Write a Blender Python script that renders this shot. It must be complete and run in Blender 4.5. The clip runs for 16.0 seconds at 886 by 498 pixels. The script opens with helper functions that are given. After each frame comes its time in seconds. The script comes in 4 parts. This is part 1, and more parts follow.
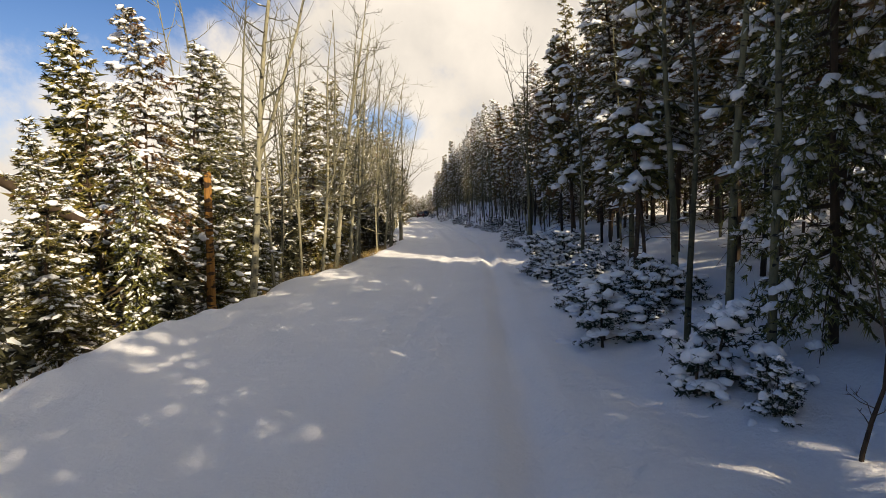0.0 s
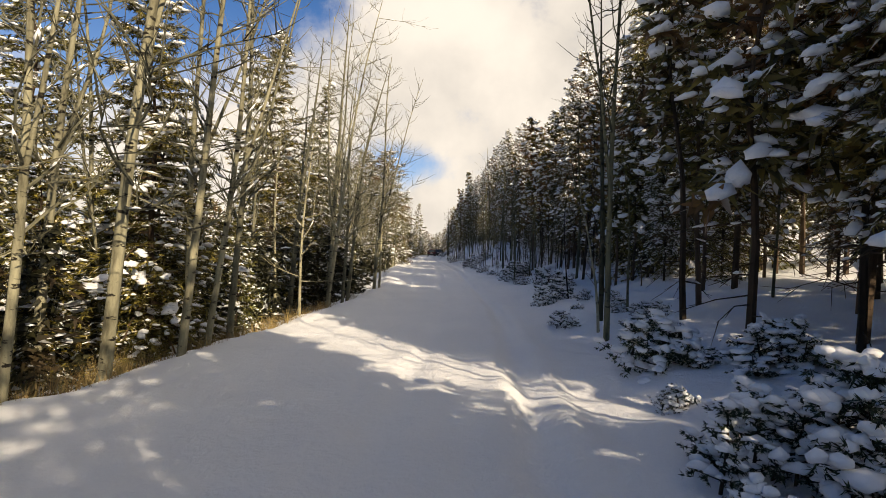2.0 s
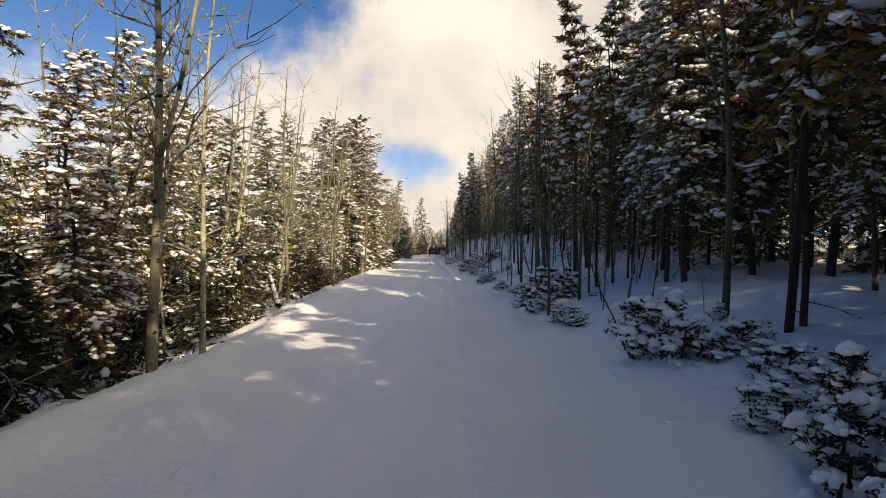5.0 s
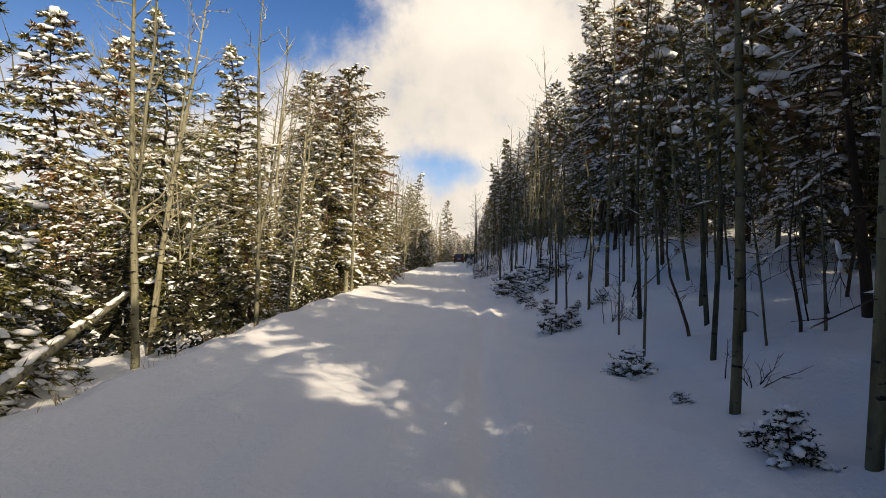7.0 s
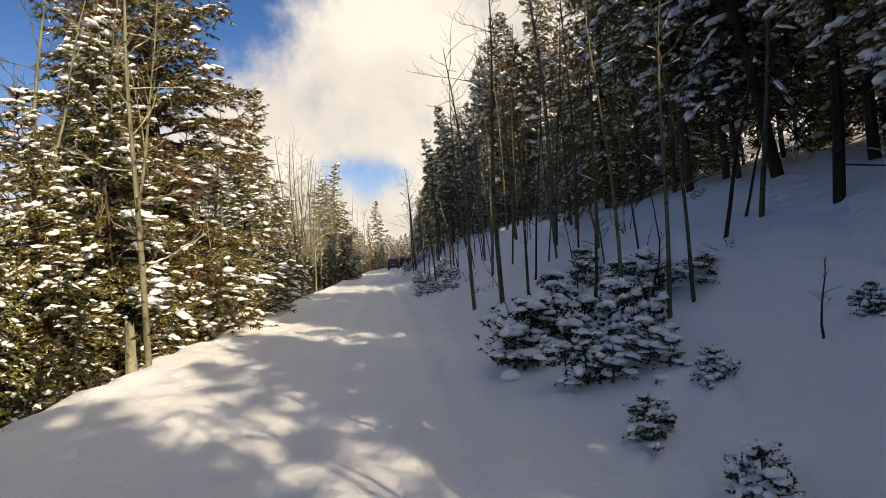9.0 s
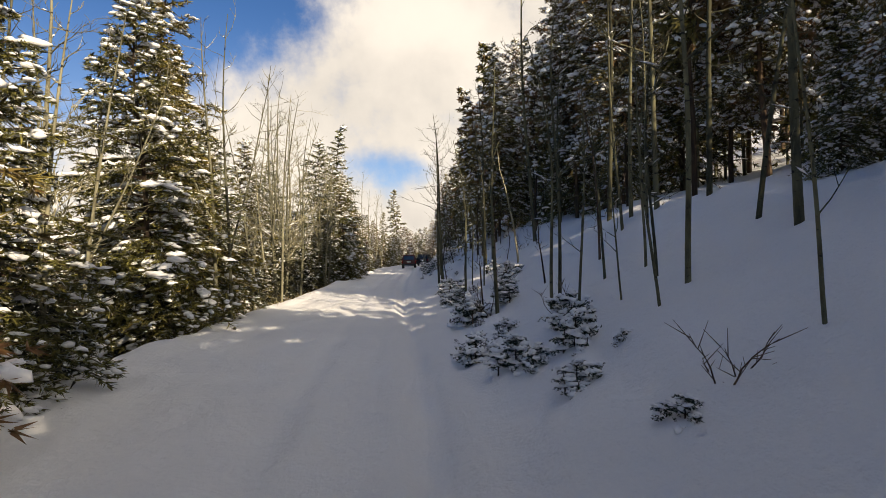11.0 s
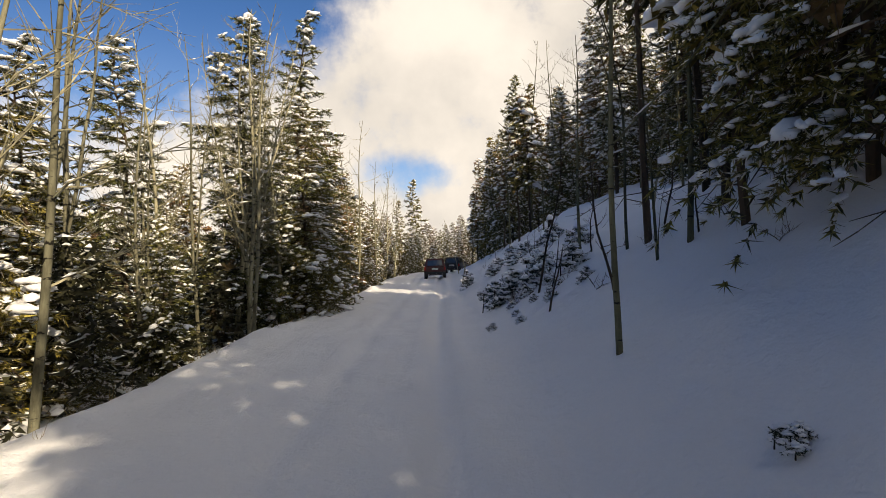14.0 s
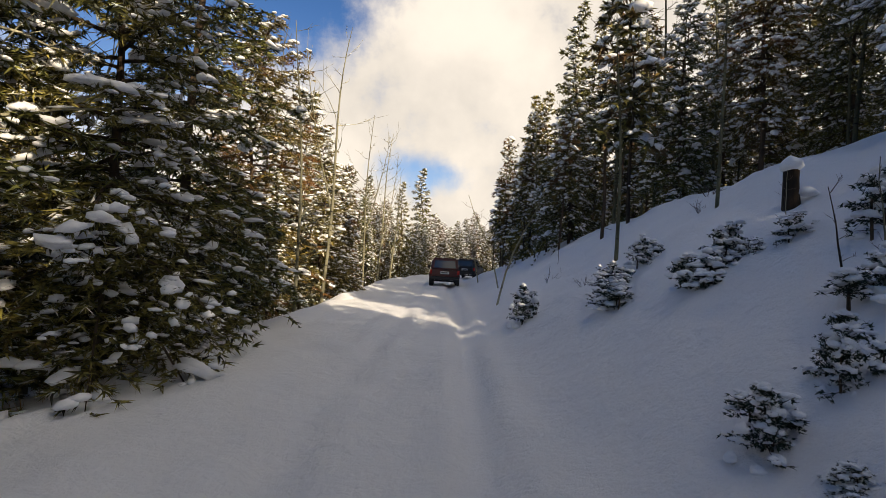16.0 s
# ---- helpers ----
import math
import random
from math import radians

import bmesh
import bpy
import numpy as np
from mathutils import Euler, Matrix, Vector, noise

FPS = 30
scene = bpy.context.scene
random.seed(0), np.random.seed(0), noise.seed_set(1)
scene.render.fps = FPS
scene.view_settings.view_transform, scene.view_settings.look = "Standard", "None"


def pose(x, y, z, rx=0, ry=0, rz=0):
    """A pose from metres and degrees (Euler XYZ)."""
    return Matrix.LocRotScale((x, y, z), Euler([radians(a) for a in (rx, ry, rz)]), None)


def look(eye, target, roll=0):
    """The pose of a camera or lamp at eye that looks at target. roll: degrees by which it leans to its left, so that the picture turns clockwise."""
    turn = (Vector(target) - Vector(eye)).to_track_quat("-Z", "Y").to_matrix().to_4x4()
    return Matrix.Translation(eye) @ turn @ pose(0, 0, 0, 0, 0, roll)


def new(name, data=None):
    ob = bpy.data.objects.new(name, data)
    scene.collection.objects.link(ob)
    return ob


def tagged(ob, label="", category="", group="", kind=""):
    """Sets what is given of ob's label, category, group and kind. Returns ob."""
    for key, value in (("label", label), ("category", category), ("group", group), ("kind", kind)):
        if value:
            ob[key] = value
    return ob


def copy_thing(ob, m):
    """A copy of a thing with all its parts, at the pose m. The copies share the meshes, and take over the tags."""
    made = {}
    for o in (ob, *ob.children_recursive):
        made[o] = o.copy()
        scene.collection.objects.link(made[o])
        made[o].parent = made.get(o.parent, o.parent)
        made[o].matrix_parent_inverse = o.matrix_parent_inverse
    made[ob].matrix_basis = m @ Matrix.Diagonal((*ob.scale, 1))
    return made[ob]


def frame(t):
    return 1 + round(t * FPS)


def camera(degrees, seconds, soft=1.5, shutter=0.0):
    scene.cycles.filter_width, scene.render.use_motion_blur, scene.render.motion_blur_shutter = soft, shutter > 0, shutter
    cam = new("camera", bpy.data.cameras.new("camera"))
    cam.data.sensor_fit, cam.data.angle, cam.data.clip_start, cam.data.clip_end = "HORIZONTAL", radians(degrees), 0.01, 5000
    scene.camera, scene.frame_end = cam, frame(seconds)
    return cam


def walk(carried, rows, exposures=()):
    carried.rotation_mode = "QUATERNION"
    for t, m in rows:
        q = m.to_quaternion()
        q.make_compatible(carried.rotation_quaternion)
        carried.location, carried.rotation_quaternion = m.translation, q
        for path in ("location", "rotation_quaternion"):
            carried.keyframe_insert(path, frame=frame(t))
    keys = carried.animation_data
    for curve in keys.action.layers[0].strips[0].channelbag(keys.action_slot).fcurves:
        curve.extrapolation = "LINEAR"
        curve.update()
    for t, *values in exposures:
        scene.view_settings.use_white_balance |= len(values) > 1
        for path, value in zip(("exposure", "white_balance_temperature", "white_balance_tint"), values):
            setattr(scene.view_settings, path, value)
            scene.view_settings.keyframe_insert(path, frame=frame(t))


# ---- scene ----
cam = camera(78.00, 16.0, 0.5)
PATH = [
    (0.0, pose(-3.503, -0.000, 2.019, 85.882, 1.833, -3.325)),
    (0.5, pose(-3.147, 3.575, 1.847, 89.346, 0.895, -2.817)),
    (1.0, pose(-2.721, 7.129, 1.798, 89.304, 0.920, -2.462)),
    (1.5, pose(-2.325, 10.445, 1.766, 89.670, -0.410, -2.646)),
    (2.0, pose(-1.938, 13.263, 1.875, 90.021, -1.792, -1.585)),
    (2.5, pose(-1.642, 16.128, 1.890, 89.147, -2.163, -0.029)),
    (3.0, pose(-1.376, 18.726, 1.957, 89.030, -2.310, 1.223)),
    (3.5, pose(-1.031, 21.370, 1.915, 88.723, -2.063, -1.046)),
    (4.0, pose(-0.570, 24.085, 1.865, 88.877, -1.047, -1.173)),
    (4.2, pose(-0.398, 25.135, 1.873, 88.628, -0.993, -1.259)),
    (4.5, pose(-0.171, 26.789, 1.888, 89.027, -0.546, -1.026)),
    (5.0, pose(0.122, 29.750, 1.901, 89.748, -0.038, -0.448)),
    (5.5, pose(0.307, 32.969, 1.907, 89.820, 0.111, -0.096)),
    (6.0, pose(0.383, 36.446, 1.905, 89.418, 0.009, 0.072)),
    (6.3, pose(0.376, 38.656, 1.891, 89.343, -0.358, 0.155)),
    (6.5, pose(0.349, 40.181, 1.872, 89.709, -0.782, 0.211)),
    (7.0, pose(0.254, 44.019, 1.883, 90.429, -0.893, 2.421)),
    (7.5, pose(0.359, 47.572, 1.914, 91.067, 0.709, 0.123)),
    (8.0, pose(0.450, 51.161, 1.957, 91.210, -0.949, -1.583)),
    (8.5, pose(0.331, 54.915, 1.865, 91.167, 1.774, -2.183)),
    (9.0, pose(0.286, 58.457, 1.835, 90.556, 4.596, -4.362)),
    (9.2, pose(0.296, 59.765, 1.852, 91.327, 4.743, -3.728)),
    (9.5, pose(0.309, 61.793, 1.879, 91.216, 2.797, -2.481)),
    (10.0, pose(0.315, 65.346, 1.901, 90.381, 0.350, -1.217)),
    (10.5, pose(0.283, 69.111, 1.899, 90.114, 0.015, -1.519)),
    (11.0, pose(0.193, 73.080, 1.873, 90.439, 1.334, -2.568)),
    (11.3, pose(0.103, 75.558, 1.848, 90.736, 2.666, -2.342)),
    (11.5, pose(0.026, 77.248, 1.836, 90.743, 2.994, -1.185)),
    (12.0, pose(-0.230, 81.527, 1.834, 90.774, 3.482, -0.309)),
    (12.5, pose(-0.474, 85.690, 1.864, 90.898, 3.687, 0.186)),
    (13.0, pose(-0.588, 89.425, 1.884, 90.759, 3.479, -0.876)),
    (13.5, pose(-0.580, 92.968, 1.947, 91.067, 3.156, -1.757)),
    (14.0, pose(-0.735, 96.451, 1.907, 90.781, 1.614, -0.491)),
    (14.5, pose(-0.960, 99.610, 1.980, 89.882, 0.006, -1.287)),
    (15.0, pose(-1.145, 102.928, 1.955, 87.526, -2.937, -0.912)),
    (15.5, pose(-1.219, 106.458, 1.754, 86.474, -2.980, -0.262)),
    (16.0, pose(-1.203, 109.953, 1.691, 91.040, -3.201, -0.013)),
]
EXPOSURES = ((0.0, 0.33, 7900, 13), (16.0, 0.33, 7900, 13))
walk(cam, PATH, EXPOSURES)

# ---------------------------------------------------------------- sky and sun
SUN_EL, SUN_AZ = radians(26.0), radians(145.0)      # azimuth from +y towards +x
TO_SUN = Vector((math.sin(SUN_AZ) * math.cos(SUN_EL), math.cos(SUN_AZ) * math.cos(SUN_EL), math.sin(SUN_EL)))


def build_world():
    world = bpy.data.worlds.new("winter_sky")
    world.use_nodes = True
    scene.world = world
    nt = world.node_tree
    nt.nodes.clear()
    n, l = nt.nodes.new, nt.links.new

    def val(op, a, b=None, c=None, clamp=False):
        m = n("ShaderNodeMath")
        m.operation, m.use_clamp = op, clamp
        for k, v in enumerate((a, b, c)):
            if v is None:
                continue
            if isinstance(v, (int, float)):
                m.inputs[k].default_value = v
            else:
                l(v, m.inputs[k])
        return m.outputs[0]

    def ramp(v, lo, hi):
        m = n("ShaderNodeMapRange")
        m.interpolation_type = "SMOOTHSTEP"
        l(v, m.inputs["Value"])
        m.inputs["From Min"].default_value, m.inputs["From Max"].default_value = lo, hi
        return m.outputs["Result"]

    out, bg = n("ShaderNodeOutputWorld"), n("ShaderNodeBackground")
    sky = n("ShaderNodeTexSky")
    sky.sky_type, sky.sun_disc = "NISHITA", False
    sky.sun_elevation, sky.sun_rotation = SUN_EL, SUN_AZ
    sky.altitude, sky.air_density, sky.dust_density, sky.ozone_density = 2800, 1.0, 0.3, 2.0
    tc, sep = n("ShaderNodeTexCoord"), n("ShaderNodeSeparateXYZ")
    l(tc.outputs["Generated"], sep.inputs[0])
    X, Y, Zc = sep.outputs
    puffs = n("ShaderNodeTexNoise")
    puffs.inputs["Scale"].default_value, puffs.inputs["Detail"].default_value, puffs.inputs["Roughness"].default_value = 3.4, 9.0, 0.55
    l(tc.outputs["Generated"], puffs.inputs["Vector"])
    # a broad cloud bank to the north with open blue to the north-west, broken cloud elsewhere
    az = val("ARCTAN2", X, Y)
    bank = val("SUBTRACT", val("MULTIPLY_ADD", az, 2.6, 2.36), val("MULTIPLY", Zc, 3.9))
    low = val("MULTIPLY_ADD", Zc, -3.2, 0.92)
    dens = val("MAXIMUM", bank, low)
    dens = val("MINIMUM", val("MINIMUM", dens, 0.75), val("MAXIMUM", val("MULTIPLY_ADD", Y, 2.0, 0.55), 0.5))
    gx = val("MULTIPLY", val("ADD", az, 0.062), 10.0)
    gz = val("MULTIPLY", val("ADD", Zc, -0.152), 27.0)
    gap = val("EXPONENT", val("MULTIPLY", val("ADD", val("MULTIPLY", gx, gx), val("MULTIPLY", gz, gz)), -1.0))
    dens = val("SUBTRACT", dens, val("MULTIPLY", gap, 0.5))
    wisps = n("ShaderNodeTexNoise")
    wisps.inputs["Scale"].default_value, wisps.inputs["Detail"].default_value, wisps.inputs["Roughness"].default_value = 11.0, 8.0, 0.62
    l(tc.outputs["Generated"], wisps.inputs["Vector"])
    dens = val("ADD", dens, val("MULTIPLY", val("SUBTRACT", puffs.outputs["Fac"], 0.5), 1.5))
    dens = val("ADD", dens, val("MULTIPLY", val("SUBTRACT", wisps.outputs["Fac"], 0.5), 0.85))
    mask = ramp(dens, 0.14, 0.66)
    shade = ramp(puffs.outputs["Fac"], 0.3, 0.68)
    white = n("ShaderNodeMix")
    white.data_type = "RGBA"
    white.inputs["A"].default_value, white.inputs["B"].default_value = (0.55, 0.565, 0.58, 1), (0.785, 0.79, 0.785, 1)
    l(shade, white.inputs["Factor"])
    blue = n("ShaderNodeMix")
    blue.data_type, blue.blend_type = "RGBA", "MULTIPLY"
    blue.inputs["Factor"].default_value = 1.0
    blue.inputs["B"].default_value = (0.038, 0.074, 0.112, 1)
    l(sky.outputs[0], blue.inputs["A"])
    haze = n("ShaderNodeMix")
    haze.data_type = "RGBA"
    haze.inputs["B"].default_value = (0.42, 0.56, 0.70, 1)
    l(val("MULTIPLY", ramp(Zc, 0.42, 0.05), 0.42), haze.inputs["Factor"])
    l(blue.outputs["Result"], haze.inputs["A"])
    mix = n("ShaderNodeMix")
    mix.data_type = "RGBA"
    l(mask, mix.inputs["Factor"])
    l(haze.outputs["Result"], mix.inputs["A"])
    l(white.outputs["Result"], mix.inputs["B"])
    l(mix.outputs["Result"], bg.inputs["Color"])
    bg.inputs["Strength"].default_value = 1.0
    l(bg.outputs[0], out.inputs[0])


build_world()
sun = bpy.data.lights.new("sun", "SUN")
sun.energy, sun.angle, sun.color = 5.0, radians(0.5), (1.0, 0.915, 0.76)
sun_lamp = new("sun", sun)
sun_lamp.matrix_world = look(TO_SUN * 200, (0, 0, 0))

# ---------------------------------------------------------------- materials
def material(name, rough=0.7, metal=0.0, spec=0.3):
    m = bpy.data.materials.new(name)
    m.use_nodes = True
    nt = m.node_tree
    b = nt.nodes["Principled BSDF"]
    b.inputs["Roughness"].default_value = rough
    b.inputs["Metallic"].default_value = metal
    b.inputs["Specular IOR Level"].default_value = spec
    return m, nt, b


def noise_node(nt, scale, detail=4.0, rough=0.6, coords="Object", stretch=None):
    tc = nt.nodes.new("ShaderNodeTexCoord")
    t = nt.nodes.new("ShaderNodeTexNoise")
    t.inputs["Scale"].default_value, t.inputs["Detail"].default_value, t.inputs["Roughness"].default_value = scale, detail, rough
    if stretch:
        mp = nt.nodes.new("ShaderNodeMapping")
        mp.inputs["Scale"].default_value = stretch
        nt.links.new(tc.outputs[coords], mp.inputs["Vector"])
        nt.links.new(mp.outputs["Vector"], t.inputs["Vector"])
    else:
        nt.links.new(tc.outputs[coords], t.inputs["Vector"])
    return t.outputs["Fac"]


def ramp_node(nt, fac, *stops):
    r = nt.nodes.new("ShaderNodeValToRGB")
    els = r.color_ramp.elements
    while len(els) < len(stops):
        els.new(0.5)
    for e, (p, c) in zip(els, stops):
        e.position, e.color = p, (*c, 1)
    nt.links.new(fac, r.inputs["Fac"])
    return r.outputs["Color"]


def mix_node(nt, fac, a, b, blend="MIX"):
    m = nt.nodes.new("ShaderNodeMix")
    m.data_type, m.blend_type = "RGBA", blend
    for key, v in (("Factor", fac), ("A", a), ("B", b)):
        if isinstance(v, float):
            m.inputs[key].default_value = v
        elif isinstance(v, tuple):
            m.inputs[key].default_value = (*v, 1)
        else:
            nt.links.new(v, m.inputs[key])
    return m.outputs["Result"]


def bump_node(nt, b, fac, strength, dist):
    bp = nt.nodes.new("ShaderNodeBump")
    bp.inputs["Strength"].default_value, bp.inputs["Distance"].default_value = strength, dist
    nt.links.new(fac, bp.inputs["Height"])
    nt.links.new(bp.outputs["Normal"], b.inputs["Normal"])


def snow_material():
    m, nt, b = material("snow", 0.75, 0.0, 0.25)
    coarse, fine = noise_node(nt, 0.35, 3), noise_node(nt, 22.0, 5, 0.7)
    c = ramp_node(nt, coarse, (0.3, (0.83, 0.84, 0.86)), (0.7, (0.90, 0.905, 0.91)))
    c = mix_node(nt, 0.25, c, ramp_node(nt, fine, (0.3, (0.78, 0.80, 0.83)), (0.7, (0.93, 0.93, 0.93))))
    nt.links.new(c, b.inputs["Base Color"])
    bump_node(nt, b, noise_node(nt, 5.0, 8, 0.7), 0.9, 0.06)
    return m


def snow_load_material():
    m, nt, b = material("snow_load", 0.8, 0.0, 0.2)
    c = ramp_node(nt, noise_node(nt, 6.0, 4), (0.3, (0.78, 0.80, 0.83)), (0.7, (0.92, 0.92, 0.92)))
    nt.links.new(c, b.inputs["Base Color"])
    bump_node(nt, b, noise_node(nt, 14.0, 5), 0.5, 0.03)
    return m


def needle_material(name, dark, light, dead, dead_part, frost=0.12):
    # the last share of the sprays, frost, is dusted with snow
    m, nt, b = material(name, 0.6, 0.0, 0.25)
    g = nt.nodes.new("ShaderNodeNewGeometry")
    o = nt.nodes.new("ShaderNodeObjectInfo")
    c = ramp_node(nt, g.outputs["Random Per Island"], (0.0, dark), (0.84 - frost, light), (0.985 - frost, tuple(1.4 * v for v in light)), (1.0 - frost, (0.62, 0.63, 0.65)))
    big = noise_node(nt, 0.55, 3)
    d = nt.nodes.new("ShaderNodeMapRange")
    d.inputs["From Min"].default_value, d.inputs["From Max"].default_value = 0.60 - dead_part, 0.68 - dead_part
    nt.links.new(big, d.inputs["Value"])
    c = mix_node(nt, d.outputs["Result"], c, dead)
    tint = ramp_node(nt, o.outputs["Random"], (0.0, (0.75, 0.85, 0.8)), (0.5, (1.0, 1.0, 1.0)), (1.0, (1.25, 1.1, 0.8)))
    c = mix_node(nt, 1.0, c, tint, "MULTIPLY")
    nt.links.new(c, b.inputs["Base Color"])
    return m


def bark_material(name, pale, dark, mark, marks):
    m, nt, b = material(name, 0.85, 0.0, 0.2)
    o = nt.nodes.new("ShaderNodeObjectInfo")
    streak = noise_node(nt, 5.0, 6, 0.65, stretch=(1.0, 1.0, 0.25))
    c = ramp_node(nt, streak, (0.32, dark), (0.6, pale))
    knots = noise_node(nt, 4.0, 4, 0.6, stretch=(1.0, 1.0, 2.6))
    k = nt.nodes.new("ShaderNodeMapRange")
    k.inputs["From Min"].default_value, k.inputs["From Max"].default_value = marks, marks + 0.05
    nt.links.new(knots, k.inputs["Value"])
    c = mix_node(nt, k.outputs["Result"], c, mark)
    tint = ramp_node(nt, o.outputs["Random"], (0.0, (0.38, 0.39, 0.36)), (1.0, (1.2, 1.17, 1.06)))
    nt.links.new(mix_node(nt, 1.0, c, tint, "MULTIPLY"), b.inputs["Base Color"])
    bump_node(nt, b, streak, 1.0, 0.03)
    return m


def plain_material(name, colour, rough=0.5, metal=0.0, spec=0.4, vary=0.15, scale=3.0):
    m, nt, b = material(name, rough, metal, spec)
    c = ramp_node(nt, noise_node(nt, scale, 5), (0.3, tuple(v * (1 - vary) for v in colour)), (0.7, tuple(v * (1 + vary) for v in colour)))
    nt.links.new(c, b.inputs["Base Color"])
    return m


SNOW, SNOW_LOAD = snow_material(), snow_load_material()
SPRUCE = needle_material("spruce_needles", (0.006, 0.007, 0.003), (0.205, 0.185, 0.052), (0.15, 0.10, 0.035), -0.02, 0.08)
PINE = needle_material("pine_needles", (0.010, 0.009, 0.005), (0.21, 0.172, 0.052), (0.17, 0.092, 0.042), 0.10, 0.08)
FIR = needle_material("fir_sapling_needles", (0.012, 0.022, 0.014), (0.035, 0.05, 0.026), (0.05, 0.04, 0.02), 0.0, 0.1)
ASPEN_BARK = bark_material("aspen_bark", (0.36, 0.345, 0.255), (0.095, 0.088, 0.062), (0.022, 0.019, 0.016), 0.585)
# mossy aspen bark, darkened further so its colour holds the bank's shade
SHADED_MOSSY_BARK = bark_material("mossy_aspen_bark", (0.17, 0.168, 0.108), (0.05, 0.046, 0.033), (0.018, 0.016, 0.014), 0.59)
CONIFER_BARK = bark_material("conifer_bark", (0.10, 0.068, 0.048), (0.04, 0.028, 0.022), (0.03, 0.022, 0.018), 0.7)
RAW_WOOD = bark_material("broken_pine_wood", (0.44, 0.22, 0.06), (0.15, 0.07, 0.028), (0.05, 0.03, 0.02), 0.50)
# near-black spruce needles: shade under the left trees is put into the colour
SHADED_UNDERGROWTH = needle_material("undergrowth_needles", (0.005, 0.006, 0.003), (0.035, 0.033, 0.014), (0.045, 0.03, 0.015), 0.05, 0.03)
DRY_GRASS = needle_material("dry_grass", (0.20, 0.13, 0.05), (0.42, 0.30, 0.13), (0.22, 0.12, 0.05), 0.05, 0.0)
TWIG = plain_material("bare_twig", (0.14, 0.10, 0.075), 0.85)

# ---------------------------------------------------------------- terrain
Y_KEYS = (-40, 0, 15, 30, 42, 52, 66, 76, 92, 110, 120, 150, 220)
RIGHT_EDGE = (1.9, 1.9, 1.9, 1.8, 2.5, 2.5, 1.6, 1.2, 0.5, 0.3, 0.0, 0.5, 0.5)
RIGHT_SLOPE = (0.2, 0.2, 0.24, 0.24, 0.24, 0.26, 0.52, 0.56, 0.58, 0.66, 0.76, 0.5, 0.35)
LEFT_EDGE = (-5.9, -5.9, -5.6, -4.5, -3.9, -4.8, -5.1, -5.3, -5.6, -5.5, -5.3, -5.0, -5.0)


def soft(d, r):
    return 0.5 * (math.sqrt(d * d + r * r) + d)


def bend(y):
    """The road swings a little to the left at first, and turns to the right beyond the cars."""
    return 0.006 * max(0.0, min(y, 260.0) - 146.0) ** 2 - 0.118 * soft(30.0 - max(y, -60.0), 6.0)


def base_height(x, y):
    """Height of the snow without the fine relief: level road, a bank on one side and a drop on the other."""
    x = x - bend(y)
    z = 0.0
    d = soft(x - float(np.interp(y, Y_KEYS, RIGHT_EDGE)), 0.5)
    s = float(np.interp(y, Y_KEYS, RIGHT_SLOPE))
    z += s * min(d, 5.0) + 0.42 * s * max(0.0, min(d, 60.0) - 5.0)
    e = soft(float(np.interp(y, Y_KEYS, LEFT_EDGE)) - x, 0.5)
    z -= 0.42 * min(e, 2.0) + 0.06 * max(0.0, min(e, 120.0) - 2.0)
    return z


def ruts(x, y):
    """Two wheel tracks pressed into the snow, and the crown between them."""
    c = float(np.interp(y, (0, 30, 60, 85, 100, 112, 150), (-0.4, -0.2, -0.1, -0.8, -1.35, -1.6, -1.5))) + 0.12 * math.sin(y * 0.11)
    x = x - bend(y)
    z = 0.0
    for off, depth in ((-0.82, 0.05), (0.82, 0.13)):
        d = (x - c - off - 0.05 * noise.noise((off, y * 0.5, 3.3))) / 0.19
        z -= depth * math.exp(-d * d) - 0.4 * depth * math.exp(-((abs(d) - 1.9) / 0.7) ** 2)
    d = (x - c + 3.0) / 0.35
    return z - 0.03 * math.exp(-d * d)


def snow_height(x, y):
    z = base_height(x, y)
    if -60 < x - bend(y) < 60 and -30 < y < 240:
        xr = x - bend(y)
        off = 1.0 if (xr > 1.2 or xr < -4.8) else 0.35
        z += ruts(x, y)
        z += off * 0.18 * noise.noise((x * 0.45, y * 0.35, 1.7)) + off * 0.11 * noise.noise((x * 1.7, y * 1.3, 4.1))
        z += 0.03 * noise.noise((x * 4.0, y * 2.2, 7.7)) + 0.05 * noise.noise((x * 1.5, y * 1.1, 9.7))
        le = float(np.interp(y, Y_KEYS, LEFT_EDGE))
        z += 0.16 * math.exp(-((xr - le - 0.15) / 0.5) ** 2) * (0.6 + 0.6 * noise.noise((0.0, y * 0.7, 2.2)))
    else:
        z += 1.5 * noise.noise((x * 0.012, y * 0.012, 0.3))
    return z


def axis(*stretches):
    vals = []
    for a, b, step in stretches:
        vals += list(np.arange(a, b, step))
    return vals + [stretches[-1][1]]


def build_ground():
    xs = axis((-900, -200, 100), (-200, -60, 20), (-60, -24, 3), (-24, -9, 0.6), (-9, 8, 0.16), (8, 14, 0.4), (14, 30, 1.0), (30, 60, 4), (60, 220, 20), (220, 900, 110))
    ys = axis((-700, -100, 100), (-100, -16, 7), (-16, 3, 0.8), (3, 125, 0.3), (125, 180, 0.8), (180, 250, 3), (250, 400, 20), (400, 1600, 150))
    verts = [(x, y, snow_height(x, y)) for y in ys for x in xs]
    w = len(xs)
    faces = [(j * w + i, j * w + i + 1, (j + 1) * w + i + 1, (j + 1) * w + i) for j in range(len(ys) - 1) for i in range(w - 1)]
    me = bpy.data.meshes.new("ground")
    me.from_pydata(verts, [], faces)
    me.shade_smooth()
    me.materials.append(SNOW)
